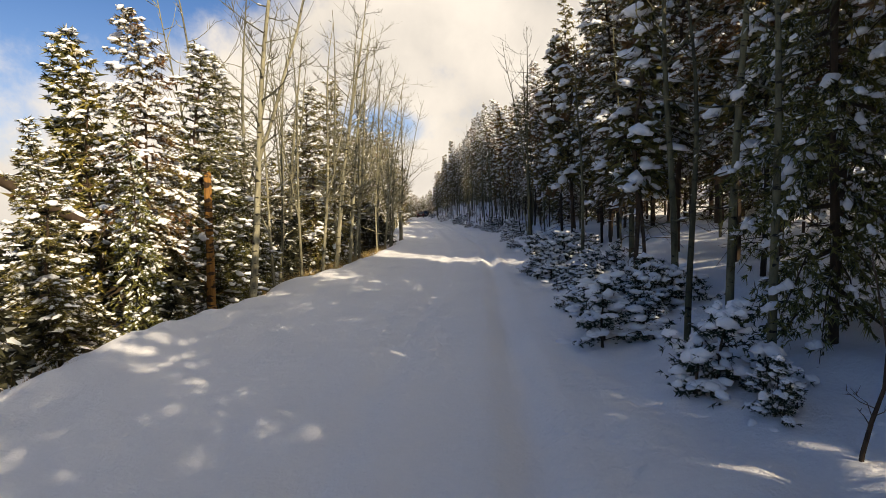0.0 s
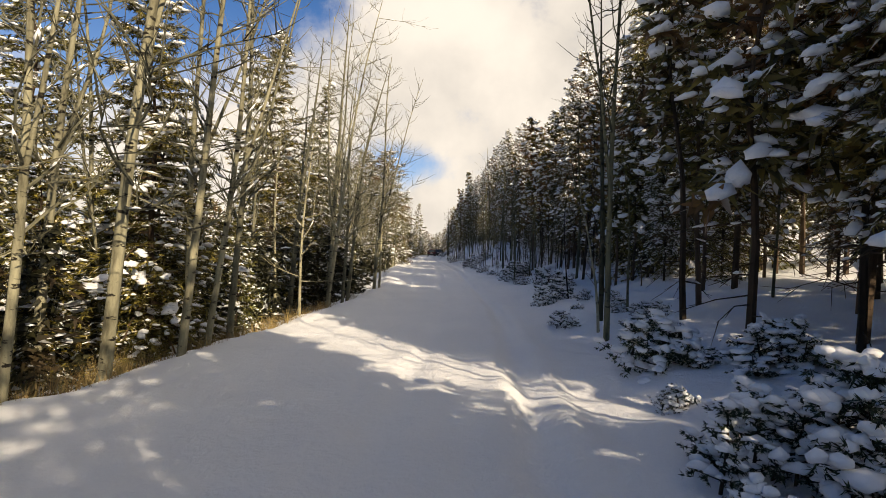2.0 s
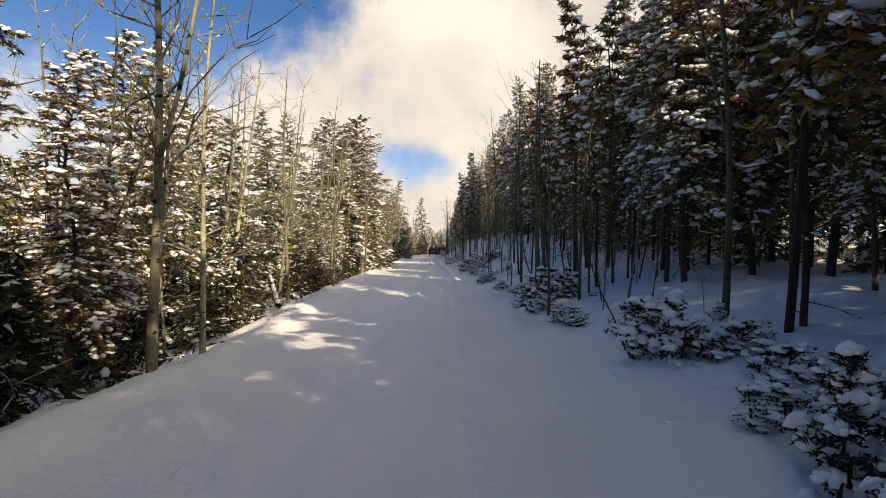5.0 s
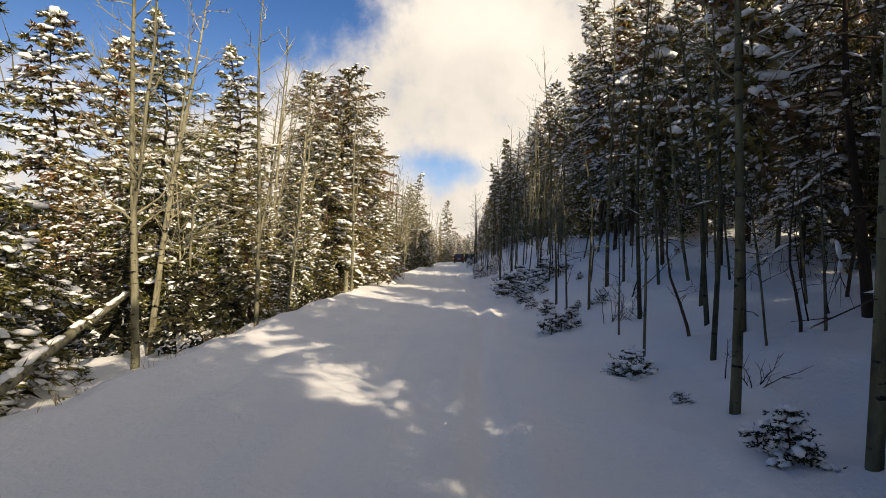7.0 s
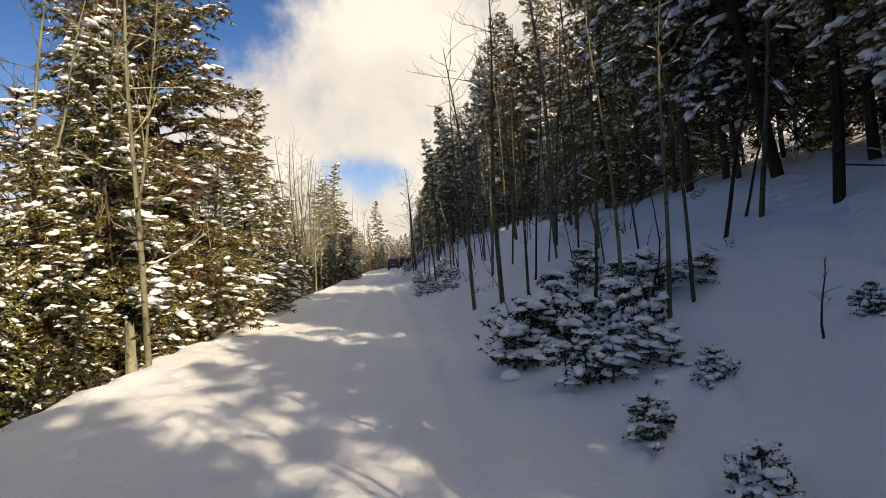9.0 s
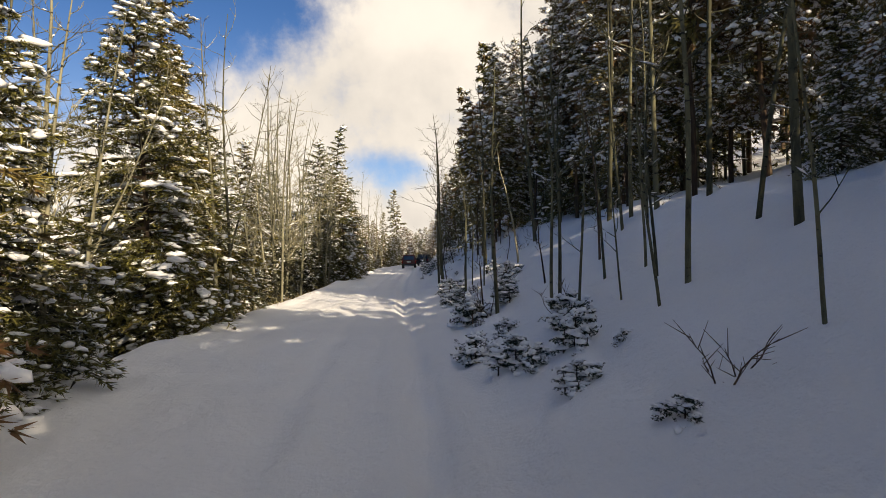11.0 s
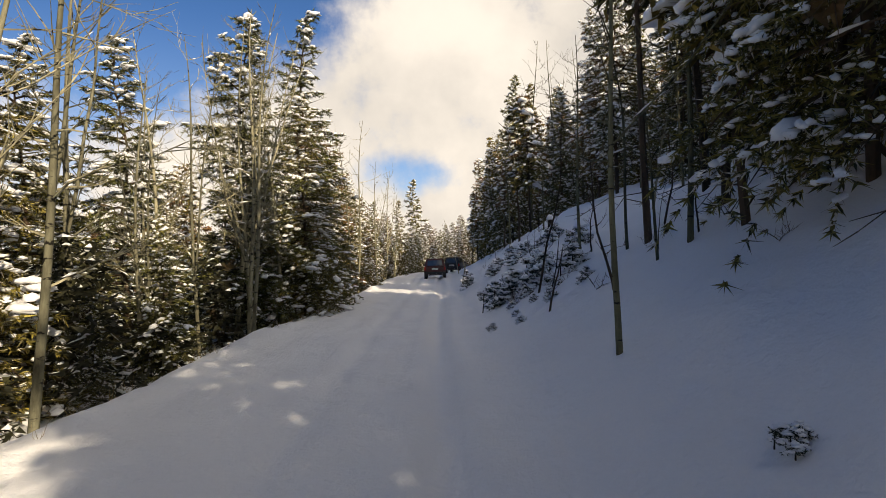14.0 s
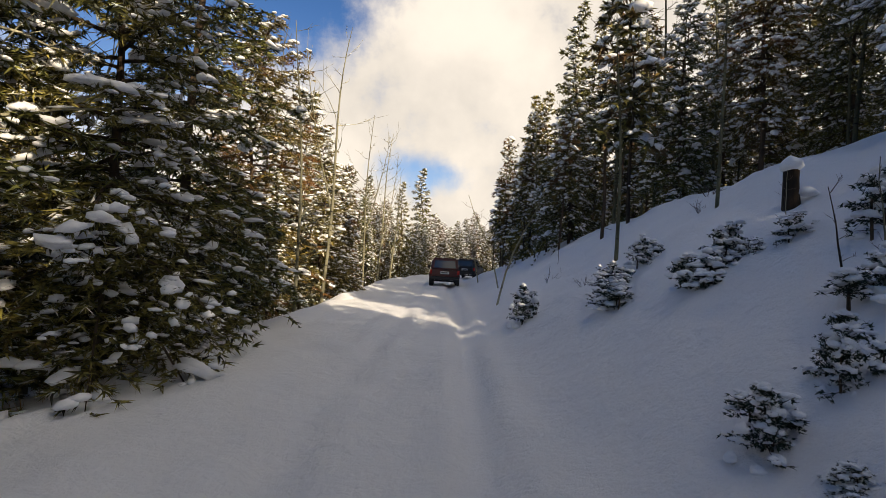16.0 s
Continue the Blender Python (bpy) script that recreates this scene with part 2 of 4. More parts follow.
    return tagged(new("ground", me), "snow-covered forest road with wheel ruts between a bank and a drop", "ground", kind="structure")


ground = build_ground()

# ---------------------------------------------------------------- plants
class Bag:
    """Collects vertices and faces of one mesh."""

    def __init__(self):
        self.v, self.f = [], []

    def tube(self, pts, radii, sides):
        base = len(self.v)
        for i, p in enumerate(pts):
            d = (pts[min(i + 1, len(pts) - 1)] - pts[max(i - 1, 0)]).normalized()
            u = d.orthogonal().normalized()
            w = d.cross(u)
            for k in range(sides):
                a = 2 * math.pi * k / sides
                self.v.append(p + (u * math.cos(a) + w * math.sin(a)) * radii[i])
        for i in range(len(pts) - 1):
            for k in range(sides):
                a, b = base + i * sides + k, base + i * sides + (k + 1) % sides
                self.f.append((a, b, b + sides, a + sides))
        self.f.append(tuple(base + (len(pts) - 1) * sides + k for k in range(sides)))

    def blade(self, p, d, length, width, rng):
        s = d.cross(Vector((rng.uniform(-1, 1), rng.uniform(-1, 1), rng.uniform(-1, 1))))
        if s.length < 1e-4:
            return
        s = s.normalized() * width * 0.5
        i = len(self.v)
        self.v += [p + d * length, p + s - d * length * 0.1, p - s]
        self.f.append((i, i + 1, i + 2))

    def lump(self, p, along, a, b, c, rng, fine):
        """An uneven, flattened lump of snow lying along a twig."""
        x = Vector((along.x, along.y, along.z * 0.7)).normalized()
        y = Vector((0, 0, 1)).cross(x)
        y = y.normalized() if y.length > 1e-3 else Vector((1, 0, 0))
        z = x.cross(y)
        i = len(self.v)
        for q in (ICO_V if fine else OCT_V):
            k = rng.uniform(0.72, 1.25)
            h = q[2] if q[2] > 0 else q[2] * 0.45
            self.v.append(p + x * q[0] * a * k + y * q[1] * b * k + z * h * c * k)
        self.f += [tuple(i + k for k in t) for t in (ICO_F if fine else OCT_F)]

    def pillow(self, p, a, c, rng):
        """A thick rounded cushion of snow."""
        i = len(self.v)
        o = Vector((rng.uniform(0, 50), rng.uniform(0, 50), 0))
        sx, sy = rng.uniform(0.8, 1.25), rng.uniform(0.8, 1.25)
        for q in PILLOW_V:
            k = 1 + 0.35 * noise.noise(Vector(q) * 1.3 + o)
            self.v.append(p + Vector((q[0] * a * k * sx, q[1] * a * k * sy, (q[2] if q[2] > 0 else 0.5 * q[2]) * c * k)))
        self.f += [tuple(i + k for k in t) for t in PILLOW_F]

    def flake(self, p, a, c, rng):
        """A small cap of snow."""
        i = len(self.v)
        t = rng.uniform(0, 1.57)
        for k in range(4):
            q = t + 1.5708 * k
            r = a * rng.uniform(0.45, 1.4)
            self.v.append(p + Vector((r * math.cos(q), r * math.sin(q), -c * rng.uniform(0.2, 0.6))))
        self.v.append(p + Vector((rng.uniform(-0.4, 0.4) * a, rng.uniform(-0.4, 0.4) * a, 0.55 * c)))
        self.f += [(i, i + 1, i + 4), (i + 1, i + 2, i + 4), (i + 2, i + 3, i + 4), (i + 3, i, i + 4)]

    def mesh(self, name, mat, smooth=False):
        me = bpy.data.meshes.new(name)
        me.from_pydata([tuple(v) for v in self.v], [], self.f)
        me.materials.append(mat)
        if smooth:
            me.shade_smooth()
        return me


def ico(level):
    b = bmesh.new()
    bmesh.ops.create_icosphere(b, subdivisions=level, radius=1.0)
    v, f = [tuple(q.co) for q in b.verts], [tuple(q.index for q in t.verts) for t in b.faces]
    b.free()
    return v, f


ICO_V, ICO_F = ico(1)
PILLOW_V, PILLOW_F = ico(2)
OCT_V = [(1, 0, 0), (0, 1, 0), (-1, 0, 0), (0, -1, 0), (0, 0, 1), (0, 0, -1)]
OCT_F = [(0, 1, 4), (1, 2, 4), (2, 3, 4), (3, 0, 4), (1, 0, 5), (2, 1, 5), (3, 2, 5), (0, 3, 5)]
UP = Vector((0, 0, 1))


def child(name, me, parent, label=""):
    ob = new(name, me)
    ob.parent = parent
    return tagged(ob, label)


def conifer(seed, height, bare, radius, whorls, near, needles, snowy=1.0, blunt=0.0):
    """A spruce or pine: tapered trunk with limbs, sprays of needles on drooping boughs, and lumps of snow on them."""
    rng = random.Random(seed)
    wood, leaf, load = Bag(), Bag(), Bag()
    r0 = 0.0058 * height + 0.022
    pts = [Vector((0.02 * height * math.sin(i * 0.9 + seed) * i / 9, 0.02 * height * math.cos(i * 1.3 + seed) * i / 9, height * i / 9)) for i in range(10)]
    pts[0].z = -0.5
    wood.tube(pts, [r0 * (1 - 0.93 * i / 9) for i in range(10)], 7 if near else 5)

    def axis_at(z):
        k = max(0.0, min(8.999, 9 * z / height))
        i = int(k)
        return pts[i].lerp(pts[i + 1], k - i) if i else pts[0].lerp(pts[1], k) * 1.0

    if bare > 0.1:
        # dead, drooping twigs on the bare part of the stem
        for i in range(46 if near else 22):
            z = height * rng.uniform(0.06, bare + 0.22)
            a, reach = rng.uniform(0, 6.28), rng.uniform(0.4, 1.3)
            out = Vector((math.cos(a), math.sin(a), 0))
            p = axis_at(z)
            p = Vector((p.x, p.y, z))
            bow = [p, p + out * reach * 0.5 + UP * reach * rng.uniform(-0.15, 0.15), p + out * reach - UP * reach * rng.uniform(0.05, 0.55)]
            wood.tube(bow, [0.013, 0.009, 0.004], 3)
            for q in range(4 if near else 2):
                b = bow[1].lerp(bow[2], rng.random())
                e = (out + Vector((rng.uniform(-1, 1), rng.uniform(-1, 1), rng.uniform(-1.0, 0.3)))).normalized()
                wood.tube([b, b + e * rng.uniform(0.15, 0.45)], [0.007, 0.003], 3)
            if rng.random() < 0.25:
                load.lump(bow[1] + UP * 0.02, bow[2] - bow[0], reach * 0.16, 0.035, 0.03, rng, True)
    n = whorls
    for i in range(n):
        u = (i + rng.uniform(-0.4, 0.4)) / n
        u = max(0.0, min(0.985, u))
        z = bare * height + (1 - bare) * height * u
        prof = (1 - u) ** (0.75 - 0.35 * blunt) * (0.55 + 0.45 * min(1.0, u * 5 + 0.35)) + 0.04
        length = radius * prof * rng.uniform(0.55, 1.25)
        a = i * 2.39996 + rng.uniform(-0.5, 0.5)
        root = axis_at(z)
        root = Vector((root.x, root.y, z))
        out = Vector((math.cos(a), math.sin(a), 0))
        rise = 0.25 + 0.55 * u - 0.35 * (1 - u) + rng.uniform(-0.15, 0.15)
        droop = rng.uniform(0.18, 0.42) * (1.15 - u)

        def bough(s):
            return root + out * length * s + UP * length * (rise * s - droop * 1.9 * s * s)

        if near:
            wood.tube([bough(0), bough(0.5), bough(0.95)], [0.03 + 0.008 * length, 0.018, 0.006], 3)
        else:
            wood.tube([bough(0), bough(0.8)], [0.03 + 0.008 * length, 0.01], 3)
        side = UP.cross(out)
        twigs = [(bough(0.12), bough(1.0) - bough(0.12))]
        count = max(3, int((7.5 if near else 4.6) * length) + 2)
        for k in range(count):
            s = 0.14 + 0.82 * (k + rng.random()) / count
            hand = 1 if k % 2 else -1
            reach = max(0.12, 0.6 * length * (1.12 - s) * rng.uniform(0.55, 1.15))
            d = (out * rng.uniform(0.45, 0.9) + side * hand * rng.uniform(0.6, 1.0) + UP * rng.uniform(-0.45, 0.12)).normalized()
            twigs.append((bough(s), d * reach))
        for k, (a0, d) in enumerate(twigs):
            reach = d.length
            d = d.normalized()
            tufts = max(2, int(reach * (8.5 if near else 4.6)) + 1)
            for q in range(tufts):
                g = (q + rng.random()) / tufts
                p = a0 + d * reach * g - UP * 0.22 * reach * g * g
                for b in range(10 if near else 4):
                    e = (d * 0.75 + Vector((rng.uniform(-1, 1), rng.uniform(-1, 1), rng.uniform(-0.95, 0.55)))).normalized()
                    if near:
                        leaf.blade(p + e * rng.uniform(-0.03, 0.03), e, rng.uniform(0.08, 0.18), rng.uniform(0.02, 0.045), rng)
                    else:
                        leaf.blade(p, e, rng.uniform(0.17, 0.34), rng.uniform(0.08, 0.15), rng)
            if rng.random() > min(0.8, 0.37 * snowy):
                continue
            big = rng.uniform(0.45, 0.9) + 0.75 * rng.random() ** 4
            for q in range(3 if near else rng.randint(1, 2)):
                g = rng.uniform(0.2, 1.0)
                p = a0 + d * reach * g - UP * 0.22 * reach * g * g + Vector((rng.uniform(-0.05, 0.05), rng.uniform(-0.05, 0.05), 0.03))
                wide = big * (rng.uniform(0.05, 0.10) if near else rng.uniform(0.085, 0.15))
                load.lump(p, d + side * rng.uniform(-0.6, 0.6) + UP * rng.uniform(-0.5, 0.2), wide * rng.uniform(1.0, 2.0), wide, wide * rng.uniform(0.6, 1.1), rng, True)
    top = pts[-1]
    for q in range(8 if near else 4):
        d = Vector((rng.uniform(-0.5, 0.5), rng.uniform(-0.5, 0.5), rng.uniform(0.2, 1.0))).normalized()
        leaf.blade(top - UP * rng.uniform(0, 0.35), d, 0.3, 0.1, rng)
    return wood.mesh("trunk", CONIFER_BARK), leaf.mesh("crown", needles), load.mesh("snow_load", SNOW_LOAD, True)


def aspen(seed, height, width, limbs, first, twigs, lean=0.0, forks=0, plain=False, bark=None):
    """A bare aspen: slim bent trunk, rising limbs and forked twigs, with a little snow in the forks."""
    rng = random.Random(seed)
    wood, fine, load = Bag(), Bag(), Bag()
    ph, am = rng.uniform(0, 6), rng.uniform(0.012, 0.03) * height
    n = 12
    pts = []
    for i in range(n + 1):
        s = i / n
        pts.append(Vector((lean * height * s * s + am * math.sin(ph + s * 5) * s, am * math.cos(ph * 2 + s * 4.3) * s, height * s)))
    pts[0].z = -0.4
    wood.tube(pts, [width * 0.5 * (1.1 if i == 0 else 1.0) * (1 - 0.9 * (i / n) ** 1.2) + 0.004 for i in range(n + 1)], 8)
    for i in range(forks):
        j = rng.randint(3, 6)
        p, a = pts[j], rng.uniform(0, 6.28)
        d = Vector((math.cos(a) * 0.36, math.sin(a) * 0.36, 1)).normalized()
        stem = [p - UP * 0.1]
        for q in range(6):
            d = (d + Vector((rng.uniform(-0.08, 0.08), rng.uniform(-0.08, 0.08), 0.12))).normalized()
            stem.append(stem[-1] + d * height * (1 - j / n) * 0.92 / 6)
        wood.tube(stem, [width * 0.38 * (1 - 0.85 * j / n) * (1 - 0.85 * q / 6) + 0.003 for q in range(7)], 6)
        for q in range(22):
            s = rng.uniform(0.6, 5.9)
            b = stem[int(s)].lerp(stem[int(s) + 1], s - int(s))
            e = Vector((rng.uniform(-1, 1), rng.uniform(-1, 1), rng.uniform(0.1, 1.1))).normalized()
            tl = height * rng.uniform(0.05, 0.12)
            fine.tube([b, b + e * tl * 0.5, b + e * tl * 0.5 + (e + UP * 0.5).normalized() * tl * 0.5], [0.014, 0.009, 0.003], 3)
    for i in range(limbs):
        u = first + (0.97 - first) * (i + rng.random()) / limbs
        k = u * n
        j = min(n - 1, int(k))
        p = pts[j].lerp(pts[j + 1], k - j)
        a = i * 2.4 + rng.uniform(-0.7, 0.7)
        length = height * rng.uniform(0.09, 0.23) * (1.3 - 0.8 * u) * (1.7 if rng.random() < 0.15 else rng.uniform(0.5, 1.1))
        d = Vector((math.cos(a), math.sin(a), rng.uniform(-0.1, 0.95)))
        d.normalize()
        lim = [p]
        for s in range(4):
            d = (d + Vector((rng.uniform(-0.38, 0.38), rng.uniform(-0.38, 0.38), rng.uniform(-0.2, 0.4)))).normalized()
            lim.append(lim[-1] + d * length / 4)
        rw = width * 0.16 * (1.15 - u) + 0.006
        fine.tube(lim, [rw * (1 - 0.8 * s / 4) for s in range(5)], 4)
        for q in range(twigs):
            s = rng.uniform(0.25, 1.0) * 3.99
            b = lim[int(s)].lerp(lim[int(s) + 1], s - int(s))
            e = (d + Vector((rng.uniform(-1, 1), rng.uniform(-1, 1), rng.uniform(-0.25, 0.8)))).normalized()
            tl = length * rng.uniform(0.18, 0.42)
            g = (e + Vector((rng.uniform(-0.4, 0.4), rng.uniform(-0.4, 0.4), rng.uniform(0, 0.4)))).normalized()
            if plain:
                fine.tube([b, b + (e + g * 0.5) * tl * 0.6], [rw * 0.4 + 0.002, 0.004], 3)
            else:
                fine.tube([b, b + e * tl * 0.5, b + e * tl * 0.5 + g * tl * 0.5], [rw * 0.4 + 0.001, rw * 0.26 + 0.001, 0.003], 3)
        if rng.random() < 0.45:
            load.lump(lim[1] + UP * rw, lim[2] - lim[0], min(0.22, length * 0.12), rw * 1.3 + 0.01, rw * 0.8 + 0.01, rng, False)
    bark = bark or ASPEN_BARK
    return wood.mesh("trunk", bark, True), fine.mesh("branch_crown", bark), load.mesh("snow_load", SNOW_LOAD, True)


def stick(seed, height, width, dark):
    """A thin sapling or dead stem with a few bare twigs."""
    rng = random.Random(seed)
    wood, fine = Bag(), Bag()
    pts = [Vector((0, 0, -0.3))]
    drift = Vector((0, 0, 1))
    for i in range(6):
        drift = (drift + Vector((rng.uniform(-0.22, 0.22), rng.uniform(-0.22, 0.22), 0.25))).normalized()
        pts.append(pts[-1] + drift * (height + 0.3) / 6)
    wood.tube(pts, [width * 0.5 * (1 - 0.8 * i / 6) + 0.003 for i in range(7)], 6)
    for i in range(9):
        s = rng.uniform(0.25, 0.95) * 5.99
        p = pts[int(s)].lerp(pts[int(s) + 1], s - int(s))
        a = rng.uniform(0, 6.28)
        d = Vector((math.cos(a), math.sin(a), rng.uniform(0.0, 1.6))).normalized()
        tl = rng.uniform(0.25, 0.9) * (0.3 + 0.12 * height)
        bow = [p, p + d * tl * 0.5 + UP * 0.02]
        bow.append(bow[1] + (d + Vector((rng.uniform(-0.6, 0.6), rng.uniform(-0.6, 0.6), rng.uniform(-0.2, 0.7)))).normalized() * tl * 0.5)
        fine.tube(bow, [0.009, 0.006, 0.002], 3)
        for k in range(3):
            b = bow[1].lerp(bow[2], rng.random())
            e = (d + Vector((rng.uniform(-1, 1), rng.uniform(-1, 1), rng.uniform(-0.2, 0.8)))).normalized()
            fine.tube([b, b + e * tl * rng.uniform(0.15, 0.4)], [0.005, 0.002], 3)
    return wood.mesh("stem", CONIFER_BARK if dark else ASPEN_BARK, True), fine.mesh("twig_crown", TWIG)


def bare_shrub(seed, height):
    """A leafless shrub: a few crooked stems from one root, with short twigs."""
    rng = random.Random(seed)
    wood, fine = Bag(), Bag()
    for i in range(5):
        a = rng.uniform(0, 6.28)
        d = Vector((0.5 * math.cos(a), 0.5 * math.sin(a), 1)).normalized()
        pts = [Vector((0.05 * math.cos(a), 0.05 * math.sin(a), -0.15))]
        tall = height * rng.uniform(0.45, 1.0)
        for k in range(6):
            d = (d + Vector((rng.uniform(-0.4, 0.4), rng.uniform(-0.4, 0.4), rng.uniform(-0.25, 0.3)))).normalized()
            pts.append(pts[-1] + d * tall / 6)
        wood.tube(pts, [0.011 * (1 - 0.75 * k / 6) for k in range(7)], 5)
        for k in range(7):
            s = rng.uniform(1.5, 5.9)
            p = pts[int(s)].lerp(pts[int(s) + 1], s - int(s))
            e = (d + Vector((rng.uniform(-1, 1), rng.uniform(-1, 1), rng.uniform(-0.4, 0.6)))).normalized()
            fine.tube([p, p + e * rng.uniform(0.08, 0.3)], [0.006, 0.002], 3)
    return wood.mesh("stem", CONIFER_BARK, True), fine.mesh("twig_crown", TWIG)


def sapling_fir(seed, height, width, snowy):
    """A young fir half buried under thick pillows of snow."""
    rng = random.Random(seed)
    wood, leaf, load = Bag(), Bag(), Bag()
    stems = [(Vector((0, 0, 0)), 1.0, 0.85)]
    for k in range(3):
        a, r = k * 2.1 + rng.uniform(-0.6, 0.6), width * rng.uniform(0.22, 0.42)
        stems.append((Vector((r * math.cos(a), r * math.sin(a), 0)), rng.uniform(0.4, 0.8), rng.uniform(0.45, 0.65)))
    for foot, tall, broad in stems:
        wood.tube([foot - UP * 0.2, foot + Vector((0.02, 0, height * tall * 0.5)), foot + Vector((0, 0.02, height * tall * 0.97))], [0.02, 0.013, 0.005], 5)
    n = 60
    for i in range(n):
        foot, tall, broad = stems[0] if i < 24 else stems[1 + i % 3]
        u = rng.random() ** 0.9
        z = height * tall * (0.02 + 0.94 * u)
        a = i * 2.39996 + rng.uniform(-0.7, 0.7)
        length = width * 0.5 * broad * ((1 - u) ** 0.6 + 0.12) * rng.uniform(0.45, 1.3)
        out = Vector((math.cos(a), math.sin(a), 0))
        root = foot + UP * z
        tip = root + out * length + UP * (length * rng.uniform(-0.5, 0.75) + 0.04 * width)
        tip.z = max(tip.z, 0.02)
        wood.tube([root, tip], [0.008, 0.003], 3)
        for k in range(13):
            s = rng.uniform(0.15, 1.08)
            p = root.lerp(tip, s) + Vector((rng.uniform(-0.07, 0.07), rng.uniform(-0.07, 0.07), rng.uniform(-0.07, 0.03)))
            for q in range(9):
                d = (out * 0.6 + Vector((rng.uniform(-1, 1), rng.uniform(-1, 1), rng.uniform(-0.9, 0.8)))).normalized()
                leaf.blade(p, d, rng.uniform(0.03, 0.065), rng.uniform(0.012, 0.022), rng)
        if rng.random() < 0.7 + 0.25 * snowy:
            # each bough carries a run of small rounded cushions
            for k in range(rng.randint(3, 6)):
                g = width * (rng.uniform(0.028, 0.055) + 0.04 * rng.random() ** 3)
                p = root.lerp(tip, rng.uniform(0.25, 1.05)) + Vector((rng.uniform(-0.05, 0.05), rng.uniform(-0.05, 0.05), 0.01 + 0.4 * g))
                load.lump(p, out + Vector((rng.uniform(-0.8, 0.8), rng.uniform(-0.8, 0.8), rng.uniform(-0.5, 0.3))), g * rng.uniform(1.0, 1.7), g * rng.uniform(0.85, 1.2), g * rng.uniform(0.7, 1.1), rng, True)
    for k in range(5):
        a = rng.uniform(0, 6.28)
        p = Vector((math.cos(a), math.sin(a), 0)) * width * rng.uniform(0.2, 0.5)
        load.pillow(p - UP * 0.06, width * rng.uniform(0.07, 0.13), height * rng.uniform(0.07, 0.13), rng)
    return wood.mesh("stem", CONIFER_BARK), leaf.mesh("foliage", FIR), load.mesh("snow_load", SNOW_LOAD, True)


def dead_conifer(seed, height):
    """A dead pine: bare bowed boughs with many fine drooping twigs, and snow along them."""
    rng = random.Random(seed)
    wood, fine, load = Bag(), Bag(), Bag()
    pts = [Vector((0.03 * height * math.sin(i * 0.8) * i / 8, 0.02 * height * math.cos(i) * i / 8, height * i / 8)) for i in range(9)]
    pts[0].z = -0.4
    wood.tube(pts, [0.11 * (1 - 0.85 * i / 8) for i in range(9)], 8)
    for i in range(46):
        u = 0.16 + 0.8 * i / 46
        p = pts[int(u * 8)].lerp(pts[int(u * 8) + 1], u * 8 - int(u * 8))
        a = i * 2.39996 + rng.uniform(-0.5, 0.5)
        d = Vector((math.cos(a), math.sin(a), rng.uniform(-0.1, 0.35))).normalized()
        reach = height * rng.uniform(0.16, 0.34) * (1.15 - 0.7 * u)
        bow = [p]
        for k in range(4):
            d = (d + Vector((rng.uniform(-0.2, 0.2), rng.uniform(-0.2, 0.2), rng.uniform(-0.4, 0.0)))).normalized()
            bow.append(bow[-1] + d * reach / 4)
        wood.tube(bow, [0.03, 0.022, 0.016, 0.01, 0.005], 4)
        for k in range(20):
            q = rng.uniform(0.5, 3.99)
            b = bow[int(q)].lerp(bow[int(q) + 1], q - int(q))
            e = (d + Vector((rng.uniform(-1, 1), rng.uniform(-1, 1), rng.uniform(-1.0, 0.3)))).normalized()
            tl = rng.uniform(0.2, 0.7)
            fine.tube([b, b + e * tl * 0.5, b + e * tl - UP * tl * 0.2], [0.008, 0.006, 0.003], 3)
        for k in range(3):
            q = rng.uniform(0.6, 3.6)
            b = bow[int(q)].lerp(bow[int(q) + 1], q - int(q))
            load.lump(b + UP * 0.02, d, rng.uniform(0.1, 0.25), 0.05, 0.045, rng, True)
    return wood.mesh("trunk", CONIFER_BARK, True), fine.mesh("twig_crown", CONIFER_BARK), load.mesh("snow_load", SNOW_LOAD, True)


def thing(name, meshes, label, category, group):
    """A hidden-away first copy: its parts under one empty; placed later with copy_thing()."""
    root = tagged(new(name), label, category, group)
    for me in meshes:
        part = child(me.name.split(".")[0], me, root)
        if part.name.split(".")[0] in ("snow_load", "branch_crown", "twig_crown", "crown", "foliage"):
            tagged(part, kind="stuff")
    return root


def stand(root, x, y, turn=0.0, size=1.0, lean=(0.0, 0.0), sink=0.12, tall=1.0):
    m = pose(x, y, base_height(x, y) - sink, lean[0], lean[1], turn) @ Matrix.Diagonal((size, size, size * tall, 1))
    return copy_thing(root, m)


def drop_first(roots):
    for root in roots:
        for o in (*root.children_recursive, root):
            bpy.data.objects.remove(o)


SPRUCES = [thing("spruce_tree", conifer(s, h, 0.05, r, w, True, SPRUCE, sn), "dark green spruce with snow lying on drooping boughs", "tree", "forest conifers")
           for s, h, r, w, sn in ((1, 12.0, 2.3, 105, 1.0), (2, 10.0, 2.1, 92, 1.3), (3, 13.0, 2.0, 105, 0.85))]
PINES = [thing("pine_tree", conifer(s, h, b, r, w, True, PINE, sn, 0.7), "tall pine with dark needles and snow patches in its crown", "tree", "forest conifers")
         for s, h, b, r, w, sn in ((11, 12.0, 0.2, 1.8, 95, 2.1), (12, 11.0, 0.26, 1.6, 85, 2.3), (13, 13.0, 0.22, 2.0, 100, 1.9))]
WARM_PINES = [thing("pine_tree", conifer(s, 12.0, 0.05, r, w, True, PINE, 0.95, 0.8), "broad sunlit pine with golden-green needles and light snow", "tree", "forest conifers")
              for s, r, w in ((14, 2.6, 125), (15, 2.3, 120))]
